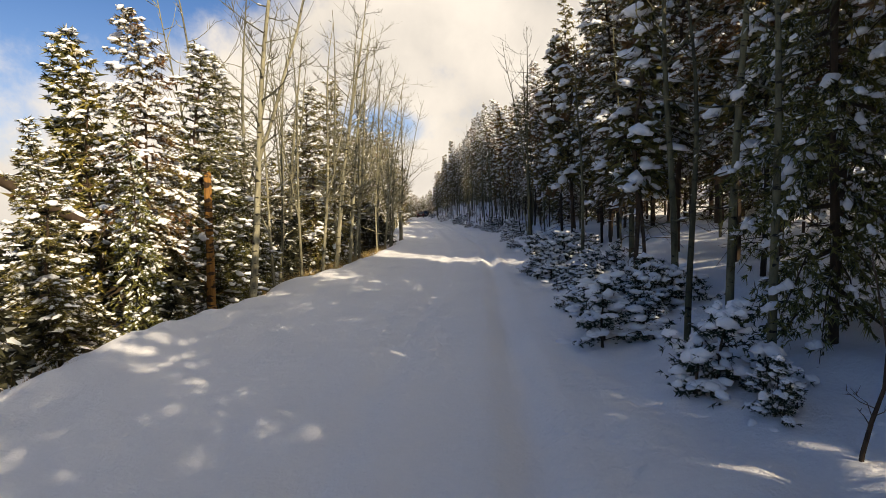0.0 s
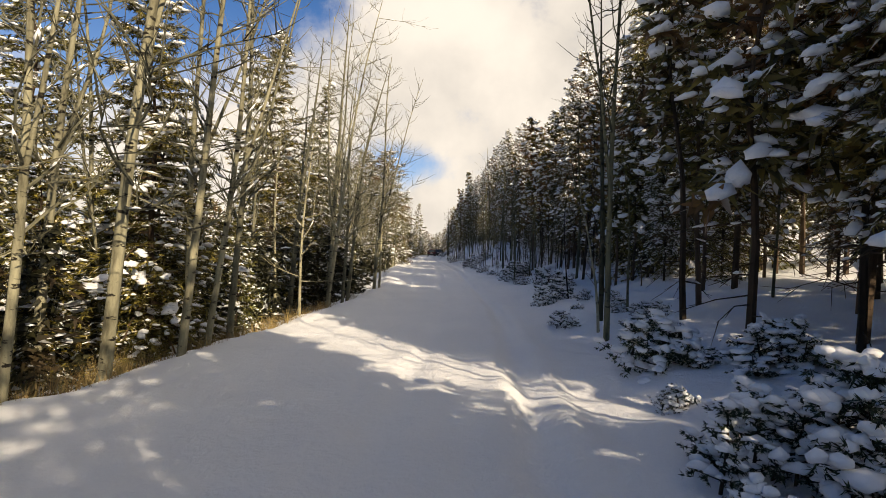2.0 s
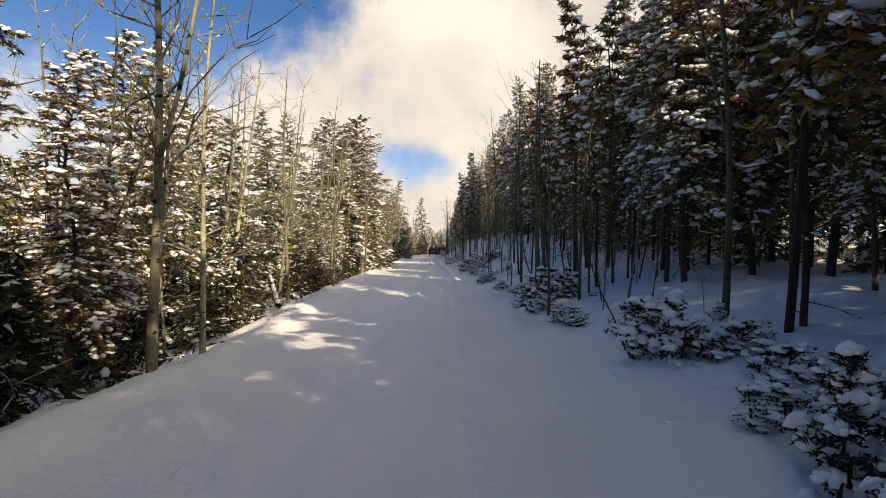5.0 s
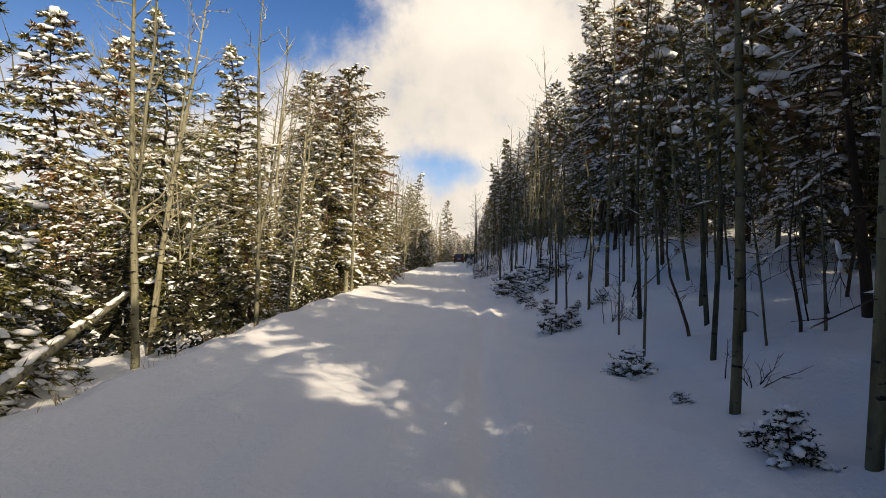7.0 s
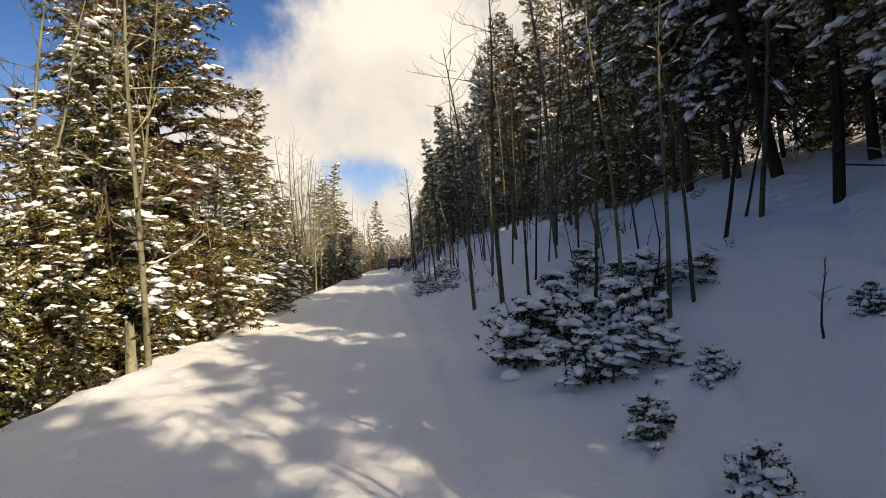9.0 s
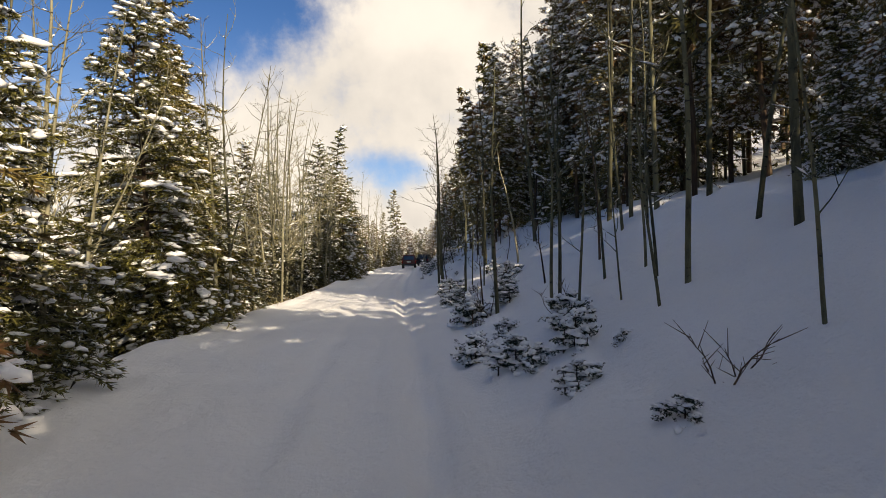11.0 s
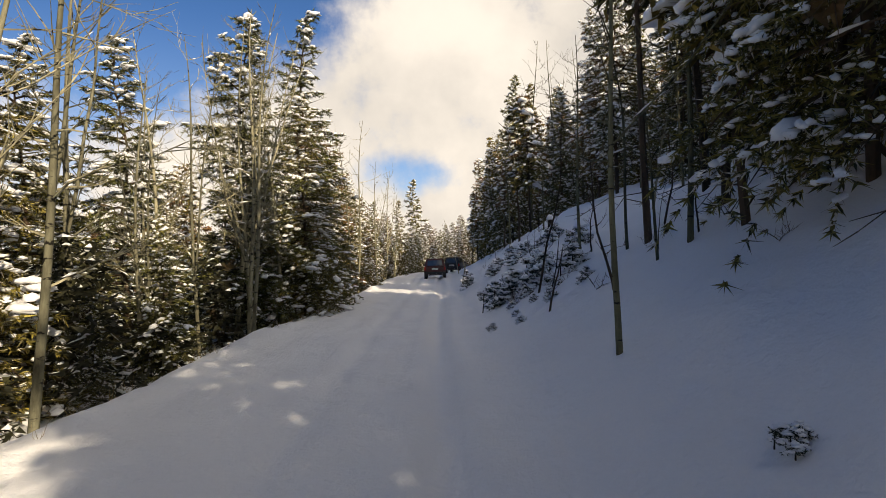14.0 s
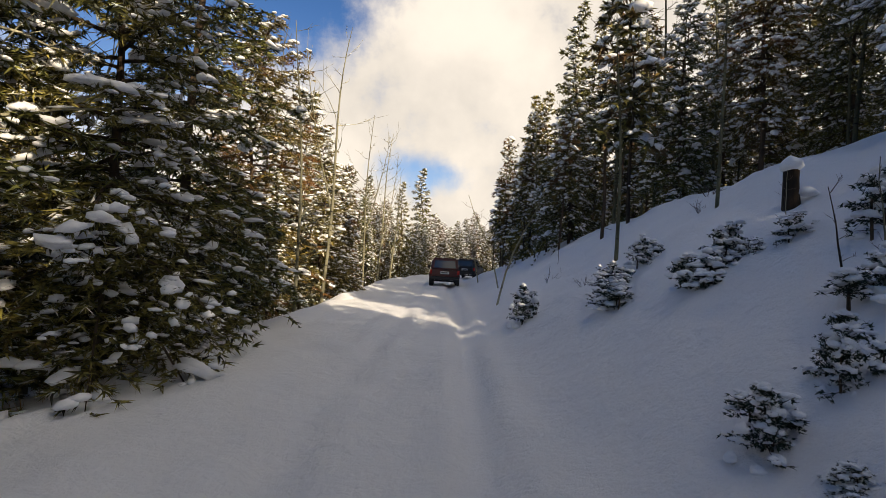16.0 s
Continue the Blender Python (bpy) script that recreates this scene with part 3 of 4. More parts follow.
FAR_SPRUCES = [thing("spruce_tree", conifer(s, h, 0.05, r, w, False, SPRUCE, 1.35), "dark green spruce dusted with snow in the forest", "tree", "forest conifers")
               for s, h, r, w in ((21, 12.0, 2.2, 80), (22, 10.5, 2.1, 72), (23, 13.5, 2.0, 84))]
FAR_PINES = [thing("pine_tree", conifer(s, h, b, r, w, False, PINE, 2.0, 0.7), "slim pine with brownish needles standing in the forest", "tree", "forest conifers")
             for s, h, b, r, w in ((31, 12.5, 0.2, 1.8, 70), (32, 11.0, 0.26, 1.7, 62), (33, 13.5, 0.18, 1.9, 74))]
ASPENS_THICK = [thing("aspen_tree", aspen(s, h, 0.20, 34, 0.24, 8, 0.02, 1), "bare pale-barked aspen with a stout trunk and forked limbs", "tree", "roadside aspens") for s, h in ((41, 12.5), (42, 11.5))]
ASPENS_MID = [thing("aspen_tree", aspen(s, h, 0.14, 34, 0.22, 8, 0.03, k), "bare pale-barked aspen with many fine twigs", "tree", "roadside aspens") for s, h, k in ((43, 10.5, 1), (44, 9.5, 0), (45, 11.0, 2))]
ASPENS_THIN = [thing("aspen_tree", aspen(s, h, 0.08, 20, 0.18, 5, 0.04), "thin young bare aspen with sparse twigs", "tree", "roadside aspens") for s, h in ((46, 6.5), (47, 7.5), (48, 5.6))]
ASPENS_FILL = [thing("aspen_tree", aspen(s, h, w, 18, 0.2, 4, 0.03, k, True), "slim bare aspen among the conifers", "tree", "roadside aspens") for s, h, w, k in ((49, 9.5, 0.11, 1), (50, 8.0, 0.09, 0), (51, 10.5, 0.13, 1), (52, 7.0, 0.07, 0))]
SLIM_PINES = [thing("slim_pine", conifer(s, h, b, r, w, False, PINE, 1.2, 0.8), "slim crowded pine with a bare lower stem", "tree", "pole stand")
              for s, h, b, r, w in ((71, 8.0, 0.42, 0.9, 34), (72, 9.5, 0.5, 0.8, 34), (73, 6.5, 0.35, 0.85, 30))]
STICKS = [thing("dead_sapling", stick(s, h, 0.06, d), "thin bare sapling stem standing in the snow", "sapling", "bank saplings") for s, h, d in ((51, 2.4, True), (52, 3.6, False), (53, 1.7, True), (54, 4.5, True))]
FIRS = [thing("young_fir", sapling_fir(s, h, w, sn), "young fir bent under pillows of fresh snow", "bush", "snowy bushes") for s, h, w, sn in ((61, 0.8, 1.0, 1.0), (62, 0.95, 1.0, 0.75), (63, 0.65, 1.05, 1.0), (64, 1.05, 0.9, 0.6))]
SHRUBS = [thing("bare_shrub", bare_shrub(s, h), "leafless dark shrub with crooked stems in the snow", "bush", "bare shrubs") for s, h in ((81, 0.9), (82, 1.2), (83, 0.7))]
# the bank aspens wear the bark that has shade in its colour
BANK_THICK = [thing("aspen_tree", aspen(s, h, 0.20, 24, 0.45, 5, 0.02, 0, False, SHADED_MOSSY_BARK), "bare aspen with mossy, shade-darkened bark on the snowy bank", "tree", "bank aspens") for s, h in ((91, 12.0), (92, 11.0))]
BANK_MID = [thing("aspen_tree", aspen(s, h, 0.14, 22, 0.42, 5, 0.03, k, False, SHADED_MOSSY_BARK), "slender bare aspen with mossy, shade-darkened bark on the snowy bank", "tree", "bank aspens") for s, h, k in ((93, 10.0, 0), (94, 9.5, 0), (95, 11.0, 1))]
BANK_THIN = [thing("aspen_tree", aspen(s, h, 0.08, 18, 0.34, 4, 0.04, 0, False, SHADED_MOSSY_BARK), "thin young aspen with shade-darkened bark on the snowy bank", "tree", "bank aspens") for s, h in ((96, 6.5), (97, 7.5), (98, 5.6))]
BANK_FILL = [thing("aspen_tree", aspen(s, h, w, 16, 0.24, 4, 0.03, 0, True, SHADED_MOSSY_BARK), "slim aspen with shade-darkened bark among the pines", "tree", "bank aspens") for s, h, w in ((99, 9.5, 0.10), (100, 8.0, 0.08), (101, 10.5, 0.12), (102, 7.0, 0.06))]
DEAD_PINE = thing("dead_pine", dead_conifer(111, 9.0), "dead brown pine with bare drooping boughs on the bank", "tree", "forest conifers")
FIRST_COPIES = WARM_PINES + [DEAD_PINE] + BANK_THICK + BANK_MID + BANK_THIN + BANK_FILL + SHRUBS + SPRUCES + PINES + FAR_SPRUCES + FAR_PINES + ASPENS_THICK + ASPENS_MID + ASPENS_THIN + ASPENS_FILL + SLIM_PINES + STICKS + FIRS

# ---------------------------------------------------------------- where the measured plants stand: x, y, width
BANK_ASPENS = []
BANK_ASPENS += [(1.85, 84.7, 0.11), (1.28, 98.1, 0.175), (1.12, 98.35, 0.14), (5.3, 39.6, 0.17), (0.16, 5.36, 0.12), (-0.33, 6.16, 0.10), (1.35, 9.85, 0.17), (1.23, 15.01, 0.13), (1.79, 24.42, 0.17), (2.32, 26.50, 0.17), (3.08, 26.76, 0.08), (2.95, 43.77, 0.09), (5.47, 46.53, 0.10), (3.44, 48.42, 0.16), (3.17, 50.06, 0.15), (3.93, 52.30, 0.11), (3.38, 57.99, 0.09), (2.84, 58.07, 0.07), (4.67, 59.53, 0.10), (4.28, 59.83, 0.15), (2.91, 60.18, 0.09), (3.37, 64.70, 0.07), (3.74, 64.80, 0.05), (2.99, 65.13, 0.07), (2.47, 70.65, 0.15), (2.03, 72.26, 0.13), (3.53, 79.76, 0.10), (3.57, 80.71, 0.05)]
BANK_ASPENS += [(3.74, 81.49, 0.06), (2.51, 82.06, 0.08), (3.34, 82.21, 0.06), (1.52, 88.54, 0.09), (2.09, 89.02, 0.04), (1.90, 90.55, 0.04), (2.46, 91.26, 0.08), (2.72, 93.81, 0.14), (3.27, 95.70, 0.10), (3.16, 98.30, 0.10), (1.39, 102.93, 0.10), (3.41, 105.41, 0.14), (2.95, 105.60, 0.07), (3.29, 108.04, 0.09), (2.98, 110.73, 0.12), (3.89, 120.23, 0.09), (2.65, 122.15, 0.12), (2.40, 82.13, 0.08), (3.75, 48.35, 0.18)]
BANK_SAPLINGS = []
BANK_SAPLINGS += [(-0.43, 3.56, 0.03), (1.93, 25.39, 0.16), (5.13, 31.13, 0.05), (4.09, 31.59, 0.03), (3.00, 32.08, 0.06), (5.89, 32.85, 0.04), (4.44, 33.08, 0.07), (4.79, 33.10, 0.04), (5.05, 34.60, 0.07), (6.11, 46.22, 0.05), (5.40, 52.61, 0.06), (6.00, 52.88, 0.04), (6.65, 53.53, 0.06), (4.21, 53.81, 0.06), (4.32, 57.65, 0.02), (4.61, 58.28, 0.03), (4.19, 61.70, 0.07), (3.48, 65.44, 0.03), (4.87, 66.00, 0.06), (5.52, 66.43, 0.04), (3.29, 67.04, 0.07), (3.63, 83.37, 0.05), (3.02, 85.15, 0.05), (3.18, 89.33, 0.08)]
BANK_SAPLINGS += [(2.72, 90.89, 0.03), (3.09, 91.10, 0.03), (1.39, 96.11, 0.05), (2.74, 97.01, 0.03), (3.09, 97.50, 0.03), (3.99, 98.14, 0.03), (3.05, 98.55, 0.03), (3.61, 105.47, 0.02), (2.31, 105.92, 0.06), (1.36, 107.12, 0.05), (4.03, 107.94, 0.05), (1.84, 109.01, 0.03), (1.64, 109.90, 0.06), (4.60, 110.10, 0.08), (3.16, 110.23, 0.05), (0.49, 127.08, 0.09), (1.15, 131.91, 0.09), (1.04, 142.64, 0.13)]
BANK_BUSHES = []
BANK_BUSHES += [(3.1, 45.6, 1.05), (3.5, 46.4, 1.0), (2.9, 46.8, 0.9), (3.9, 45.9, 0.8), (-0.46, 4.41, 0.47), (-0.49, 5.22, 0.92), (-0.74, 7.77, 1.15), (0.29, 14.83, 0.80), (1.33, 17.19, 1.07), (1.98, 20.65, 0.44), (1.55, 21.18, 1.07), (1.62, 26.51, 0.34), (1.48, 27.06, 0.55), (3.03, 27.10, 0.54), (2.35, 28.66, 0.35), (2.99, 33.55, 0.81), (3.18, 37.22, 1.08), (3.15, 43.48, 0.30), (2.97, 44.54, 0.61), (4.43, 44.79, 0.32), (2.84, 45.56, 0.74), (3.65, 47.34, 0.76), (3.01, 48.75, 0.54), (2.86, 50.73, 0.25), (2.69, 52.17, 0.56), (2.71, 56.87, 0.50), (2.35, 57.24, 0.57), (3.73, 58.09, 0.44)]
BANK_BUSHES += [(2.50, 59.48, 0.54), (2.36, 61.60, 0.36), (4.09, 62.69, 0.28), (2.17, 62.72, 0.45), (2.95, 63.11, 0.34), (2.21, 64.36, 0.71), (1.97, 66.00, 1.23), (2.41, 66.36, 0.96), (1.81, 78.66, 0.43), (2.49, 79.10, 0.19), (2.07, 79.70, 0.51), (1.67, 79.85, 0.46), (1.46, 80.36, 0.62), (1.05, 81.56, 0.61), (1.42, 84.14, 0.26), (1.77, 88.99, 0.33), (1.19, 89.10, 0.56), (1.50, 89.20, 0.50), (0.93, 90.09, 0.26), (2.68, 91.10, 0.48), (1.17, 92.63, 0.69), (1.85, 96.90, 0.26), (1.48, 99.94, 0.23), (2.22, 107.49, 0.46)]
BANK_BUSHES += [(1.02, 108.00, 0.17), (0.44, 108.64, 0.10), (1.40, 108.88, 0.27), (1.03, 108.92, 0.25), (1.99, 109.22, 0.35), (2.59, 110.03, 0.82), (1.08, 110.09, 0.19), (1.46, 110.36, 0.45), (1.47, 111.36, 0.73), (0.75, 111.53, 0.71), (1.26, 111.88, 0.80), (2.29, 112.19, 0.73), (3.44, 112.59, 0.67), (1.03, 112.83, 0.19), (0.96, 113.56, 0.51), (1.60, 113.70, 0.44), (2.73, 116.94, 0.38), (1.53, 118.49, 0.67), (1.77, 119.59, 0.59), (2.48, 119.85, 0.57), (0.54, 121.47, 0.71)]
VERGE_ASPENS = []
VERGE_ASPENS += [(-7.68, 14.28, 0.20), (-6.74, 19.59, 0.13), (-9.34, 20.18, 0.20), (-6.46, 21.11, 0.20), (-8.65, 22.81, 0.20), (-6.15, 22.82, 0.16), (-6.02, 23.59, 0.14), (-5.88, 24.38, 0.15), (-5.30, 27.92, 0.09), (-5.08, 30.54, 0.14), (-6.85, 31.27, 0.12), (-4.81, 31.96, 0.12), (-4.75, 32.67, 0.15), (-6.77, 32.68, 0.20), (-5.71, 34.35, 0.20), (-4.35, 38.24, 0.16), (-4.34, 38.38, 0.09), (-4.25, 39.89, 0.13), (-7.45, 49.53, 0.20), (-8.46, 51.42, 0.20), (-7.07, 55.93, 0.20), (-8.25, 58.46, 0.20), (-7.42, 67.49, 0.19), (-8.47, 67.75, 0.20)]
VERGE_ASPENS += [(-9.20, 70.32, 0.20), (-8.91, 72.50, 0.20), (-8.07, 73.96, 0.20), (-5.58, 81.61, 0.10), (-8.20, 83.44, 0.20), (-8.60, 86.28, 0.20), (-9.32, 104.64, 0.20), (-9.21, 108.99, 0.20), (-8.49, 110.70, 0.13), (-9.12, 112.22, 0.11), (-7.66, 114.94, 0.20), (-8.35, 115.30, 0.10), (-7.99, 116.37, 0.16)]

# ---------------------------------------------------------------- planting
rng = random.Random(7)
LOG_LINE = [(-5.9, 50.2), (-6.5, 51.8), (-7.1, 53.4), (-7.6, 55.0), (-8.2, 56.6), (-5.5, 50.8), (-6.0, 53.0), (-6.5, 54.6), (-6.3, 56.2), (-5.4, 52.4)]
TAKEN = list(LOG_LINE)


def free(x, y, gap):
    return all((x - a) ** 2 + (y - b) ** 2 > gap * gap for a, b in TAKEN)


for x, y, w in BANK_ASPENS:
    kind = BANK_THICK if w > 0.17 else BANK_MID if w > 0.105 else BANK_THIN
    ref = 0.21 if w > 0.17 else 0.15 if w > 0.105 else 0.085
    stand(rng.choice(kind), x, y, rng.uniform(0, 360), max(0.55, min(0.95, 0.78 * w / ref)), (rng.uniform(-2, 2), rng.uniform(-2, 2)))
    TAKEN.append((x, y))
for x, y, w in VERGE_ASPENS:
    kind = ASPENS_THICK if w > 0.17 else ASPENS_MID if w > 0.105 else ASPENS_THIN
    ref = 0.21 if w > 0.17 else 0.15 if w > 0.105 else 0.085
    stand(rng.choice(kind), x, y, rng.uniform(-40, 40), max(0.72, min(1.1, 0.95 * w / ref)), (rng.uniform(-4, 4), rng.uniform(-2, 8)))
    TAKEN.append((x, y))
for x, y, w in BANK_SAPLINGS:
    k = STICKS[1] if w > 0.075 else STICKS[3] if rng.random() < 0.3 else rng.choice((STICKS[0], STICKS[2]))
    stand(k, x, y, rng.uniform(0, 360), max(0.6, min(1.1, w / 0.06)), (rng.uniform(-4, 4), rng.uniform(-4, 4)), 0.05)
for x, y, w in BANK_BUSHES:
    stand(rng.choice(FIRS), x, y, rng.uniform(0, 360), max(0.3, 1.2 * w), (rng.uniform(-6, 6), rng.uniform(-6, 6)), 0.06, rng.uniform(0.7, 1.0))

for n, ya, yb, xa, xb in ((26, 8, 33, 0.1, 2.3), (22, 8.5, 17, -0.1, 1.9), (8, 34, 50, 0.3, 2.0), (10, 63, 72, 0.5, 2.6), (7, 76, 92, 0.4, 2.2), (8, 110, 118, 0.8, 3.2)):
    # low bushes that run together along the foot of the bank
    for _ in range(n):
        y = rng.uniform(ya, yb)
        x = float(np.interp(y, Y_KEYS, RIGHT_EDGE)) + bend(y) + rng.uniform(xa, xb)
        stand(rng.choice(FIRS), x, y, rng.uniform(0, 360), rng.uniform(0.4, 1.05), (rng.uniform(-8, 8), rng.uniform(-8, 8)), 0.08, rng.uniform(0.6, 0.95))

for x, y in ((1.7, 84.9), (3.35, 56.15), (3.5, 56.0), (2.5, 94.1), (2.2, 85.6)):
    stand(SHRUBS[1], x, y, 70 * y, 0.9, (0, 0), 0.02)
for _ in range(64):
    # shrubs, small stems and tiny firs scattered over the bank
    y = rng.uniform(30, 128)
    x = float(np.interp(y, Y_KEYS, RIGHT_EDGE)) + bend(y) + rng.uniform(0.7, 5.0)
    k = rng.random()
    if k < 0.45:
        stand(rng.choice(SHRUBS), x, y, rng.uniform(0, 360), rng.uniform(0.4, 0.95), (rng.uniform(-15, 15), rng.uniform(-15, 15)), 0.03)
    elif k < 0.7:
        stand(rng.choice(STICKS), x, y, rng.uniform(0, 360), rng.uniform(0.25, 0.5), (rng.uniform(-12, 12), rng.uniform(-12, 12)), 0.03)
    else:
        stand(rng.choice(FIRS), x, y, rng.uniform(0, 360), rng.uniform(0.15, 0.38), (rng.uniform(-8, 8), rng.uniform(-8, 8)), 0.03)

# conifers that can be told apart, and right-hand ones added to cast shade: x, y, height of the top, spruce or pine
MARKED = ((-7.3, 77.0, 13.2, "p"), (-9.3, 78.6, 13.4, "p"), (-8.7, 76.0, 10.5, "s"), (-5.9, 81.0, 7.2, "s"), (-10.3, 106.6, 9.1, "s"), (-10.6, 109.6, 7.6, "s"),
          (-12.3, 104.5, 9.5, "s"), (-6.6, 121.3, 13.3, "s"), (-17.3, 66.6, 12.0, "p"), (-16.8, 70.2, 12.2, "p"), (-14.4, 75.8, 11.0, "s"), (-16.7, 22.7, 9.6, "s"), (-12.8, 96.5, 11.6, "s"), (-8.6, 130.5, 10.5, "p"), (-6.9, 135.4, 7.6, "s"), (-9.5, 141.0, 11.0, "p"),
          (-5.4, 209.0, 18.0, "s"), (5.6, 139.4, 16.1, "s"), (4.6, 135.5, 12.0, "s"), (12.1, 79.5, 17.5, "p"), (9.4, 77.2, 9.0, "s"), (8.2, 77.6, 8.2, "s"), (10.6, 75.4, 9.6, "s"), (6.9, 119.5, 15.0, "p"),
          (-9.4, 16.0, 7.0, "s"), (-7.9, 25.2, 7.8, "s"), (-12.6, 28.0, 10.0, "s"), (-8.5, 36.2, 10.8, "s"),
          (7.4, 31.5, 10.0, "s"), (6.6, 35.8, 11.6, "p"), (-8.8, 53.0, 7.5, "s"), (-10.0, 62.0, 10.0, "s"), (-7.4, 73.6, 9.0, "s"),
          (-7.8, 91.0, 12.5, "s"), (-10.2, 97.3, 11.0, "s"), (-10.4, 113.4, 9.0, "s"), (9.4, 131.0, 13.0, "s"),
          # right-hand trees in this row are added to shade road and left wood
          (6.6, 13.2, 11.0, "p"), (9.0, 11.0, 12.5, "p"), (8.2, 71.0, 15.5, "p"), (10.5, 69.0, 16.0, "s"), (9.6, 92.0, 19.5, "s"), (7.6, 94.4, 17.5, "p"), (11.5, 95.0, 20.5, "p"), (8.8, 97.5, 19.0, "s"), (10.2, 101.5, 19.5, "s"), (12.6, 99.0, 20.0, "p"), (-7.6, 116.2, 11.0, "s"), (-5.9, 117.6, 8.5, "s"), (-7.2, 88.2, 9.5, "s"),
          (4.7, 103.2, 13.5, "s"), (6.0, 105.3, 14.5, "p"), (7.2, 107.5, 15.5, "s"), (6.6, 94.8, 14.0, "p"), (8.6, 34.0, 14.0, "s"), (9.8, 32.2, 14.5, "s"), (7.6, 36.6, 12.5, "p"), (7.0, 96.2, 15.5, "s"), (7.2, 98.8, 15.0, "p"),
          # these four are added to keep the sun off the left verge
          (5.8, 16.2, 14.0, "p"), (5.4, 19.8, 13.0, "p"), (6.2, 23.0, 14.5, "p"), (8.0, 18.5, 15.5, "s"),
          (8.0, 64.0, 11.5, "s"), (7.2, 100.0, 11.0, "s"), (-9.3, 46.5, 8.5, "s"), (-10.5, 69.0, 11.5, "s"))
# pale aspens growing in a clump before the spruces: x, y, kind, size, lean
CLUMP = ((-7.5, 103.0, ASPENS_THICK[0], 1.0, (1, -2)), (-7.1, 103.3, ASPENS_MID[0], 1.05, (-2, 2)), (-7.0, 102.5, ASPENS_MID[2], 1.0, (2, 3)), (-7.8, 102.5, ASPENS_MID[1], 0.9, (0, -7)),
         (-6.5, 104.2, ASPENS_FILL[2], 1.0, (-2, 4)), (-8.9, 112.3, ASPENS_MID[1], 1.0, (0, 1)), (-9.3, 112.6, ASPENS_FILL[0], 0.9, (1, -2)),
         (-6.7, 113.6, ASPENS_MID[0], 1.0, (1, 1)), (-6.9, 114.3, ASPENS_MID[2], 0.95, (-1, -2)), (-6.4, 113.0, ASPENS_FILL[2], 1.0, (2, 3)),
         (-7.7, 118.6, ASPENS_MID[1], 0.95, (0, 1)), (-8.1, 119.2, ASPENS_FILL[0], 0.95, (1, -2)), (-7.3, 118.0, ASPENS_FILL[1], 1.0, (-1, 2)))
OWN = dict(zip(WARM_PINES + SPRUCES + PINES + FAR_SPRUCES + FAR_PINES, (12.0, 12.0, 12.0, 10.0, 13.0, 12.0, 11.0, 13.0, 12.0, 10.5, 13.5, 12.5, 11.0, 13.5)))
for x, y, top, k in MARKED:
    far = y > 138 or abs(x) > 13
    kinds = ((FAR_SPRUCES if far else SPRUCES) if k == "s" else (FAR_PINES if far else PINES))
    if x < 0 and k == "p" and not far:
        kinds = WARM_PINES
    pick = min(kinds, key=lambda o: abs(OWN[o] - top + base_height(x, y)) + rng.uniform(0, 1.5))
    own = OWN[pick]
    wide = 1.3 if x < 0 else 1.0
    stand(pick, x, y, rng.uniform(0, 360), wide * (top - base_height(x, y)) / own, (0, 0), 0.12, 1 / wide)
    TAKEN.append((x, y))

stand(SPRUCES[2], 1.1, 5.7, 40, 0.55, (0, 0), 0.12, 1.5)    # slim spruce standing close to the road
TAKEN.append((1.1, 5.7))

for x, y, size, lean in ((7.0, 67.6, 1.0, (4, -8)), (8.2, 41.0, 0.85, (-3, 4)), (6.3, 52.5, 0.8, (3, -4))):
    stand(DEAD_PINE, x, y, 40 * x, size, lean)
    TAKEN.append((x, y))

for x, y, k, size, lean in CLUMP:
    stand(k, x, y, 50 * x, size, lean)
    TAKEN.append((x, y))


def clear_right(y):
    return float(np.interp(y, (-20, 8, 26, 34, 50, 60, 75, 92, 104, 122, 128, 150, 170), (3.4, 4.6, 5.4, 6.0, 6.2, 6.6, 5.6, 5.4, 7.4, 8.0, 5.5, 3.5, 2.6)))


def in_open_sky(x, y, top):
    """Keeps the gaps in the wood through which the sun reaches the road and the far side."""
    flat = Vector((TO_SUN.x, TO_SUN.y, 0)).normalized()
    for px, py, pz, r in OPENINGS:
        d = Vector((px, py, 0))
        s = (Vector((x, y, 0)) - d).dot(flat)
        if 2.5 < s < 45 and (d + flat * s - Vector((x, y, 0))).length < r and pz + s * math.tan(SUN_EL) < top:
            return True
    return False


OPENINGS = ((-3.5, 24.9, 0, 1.6), (-2.2, 23.2, 0, 1.7), (-0.9, 21.6, 0, 1.2), (-0.2, 20.5, 0, 0.6), (-2.4, 41.0, 0, 0.6), (-0.9, 37.8, 0, 0.5),
            (-3.3, 51.6, 0, 0.7), (-2.0, 52.9, 0, 0.7), (0.2, 63.0, 0, 0.6),
            (-2.9, 69.2, 0, 1.1), (-1.5, 72.4, 0, 1.0), (-1.0, 64.7, 0, 0.6), (-2.4, 65.6, 0, 0.6), (-3.1, 75.6, 0, 0.9), (-2.6, 86.5, 0, 0.6),
            (-3.2, 94.6, 0, 2.6), (-1.6, 95.0, 0, 2.2), (-1.2, 92.6, 0, 2.0), (-3.9, 92.6, 0, 1.5), (-3.5, 98.0, 0, 1.3), (-5.2, 100.0, 0, 1.0),
            (-4.0, 129.4, 0, 0.62), (-1.4, 123.6, 0, 0.62), (-8.3, 107.0, 2.0, 2.8), (-10.8, 105.5, 2.5, 2.8), (-7.6, 103.0, 1.0, 1.9), (-8.2, 111.2, 1.0, 2.0),)
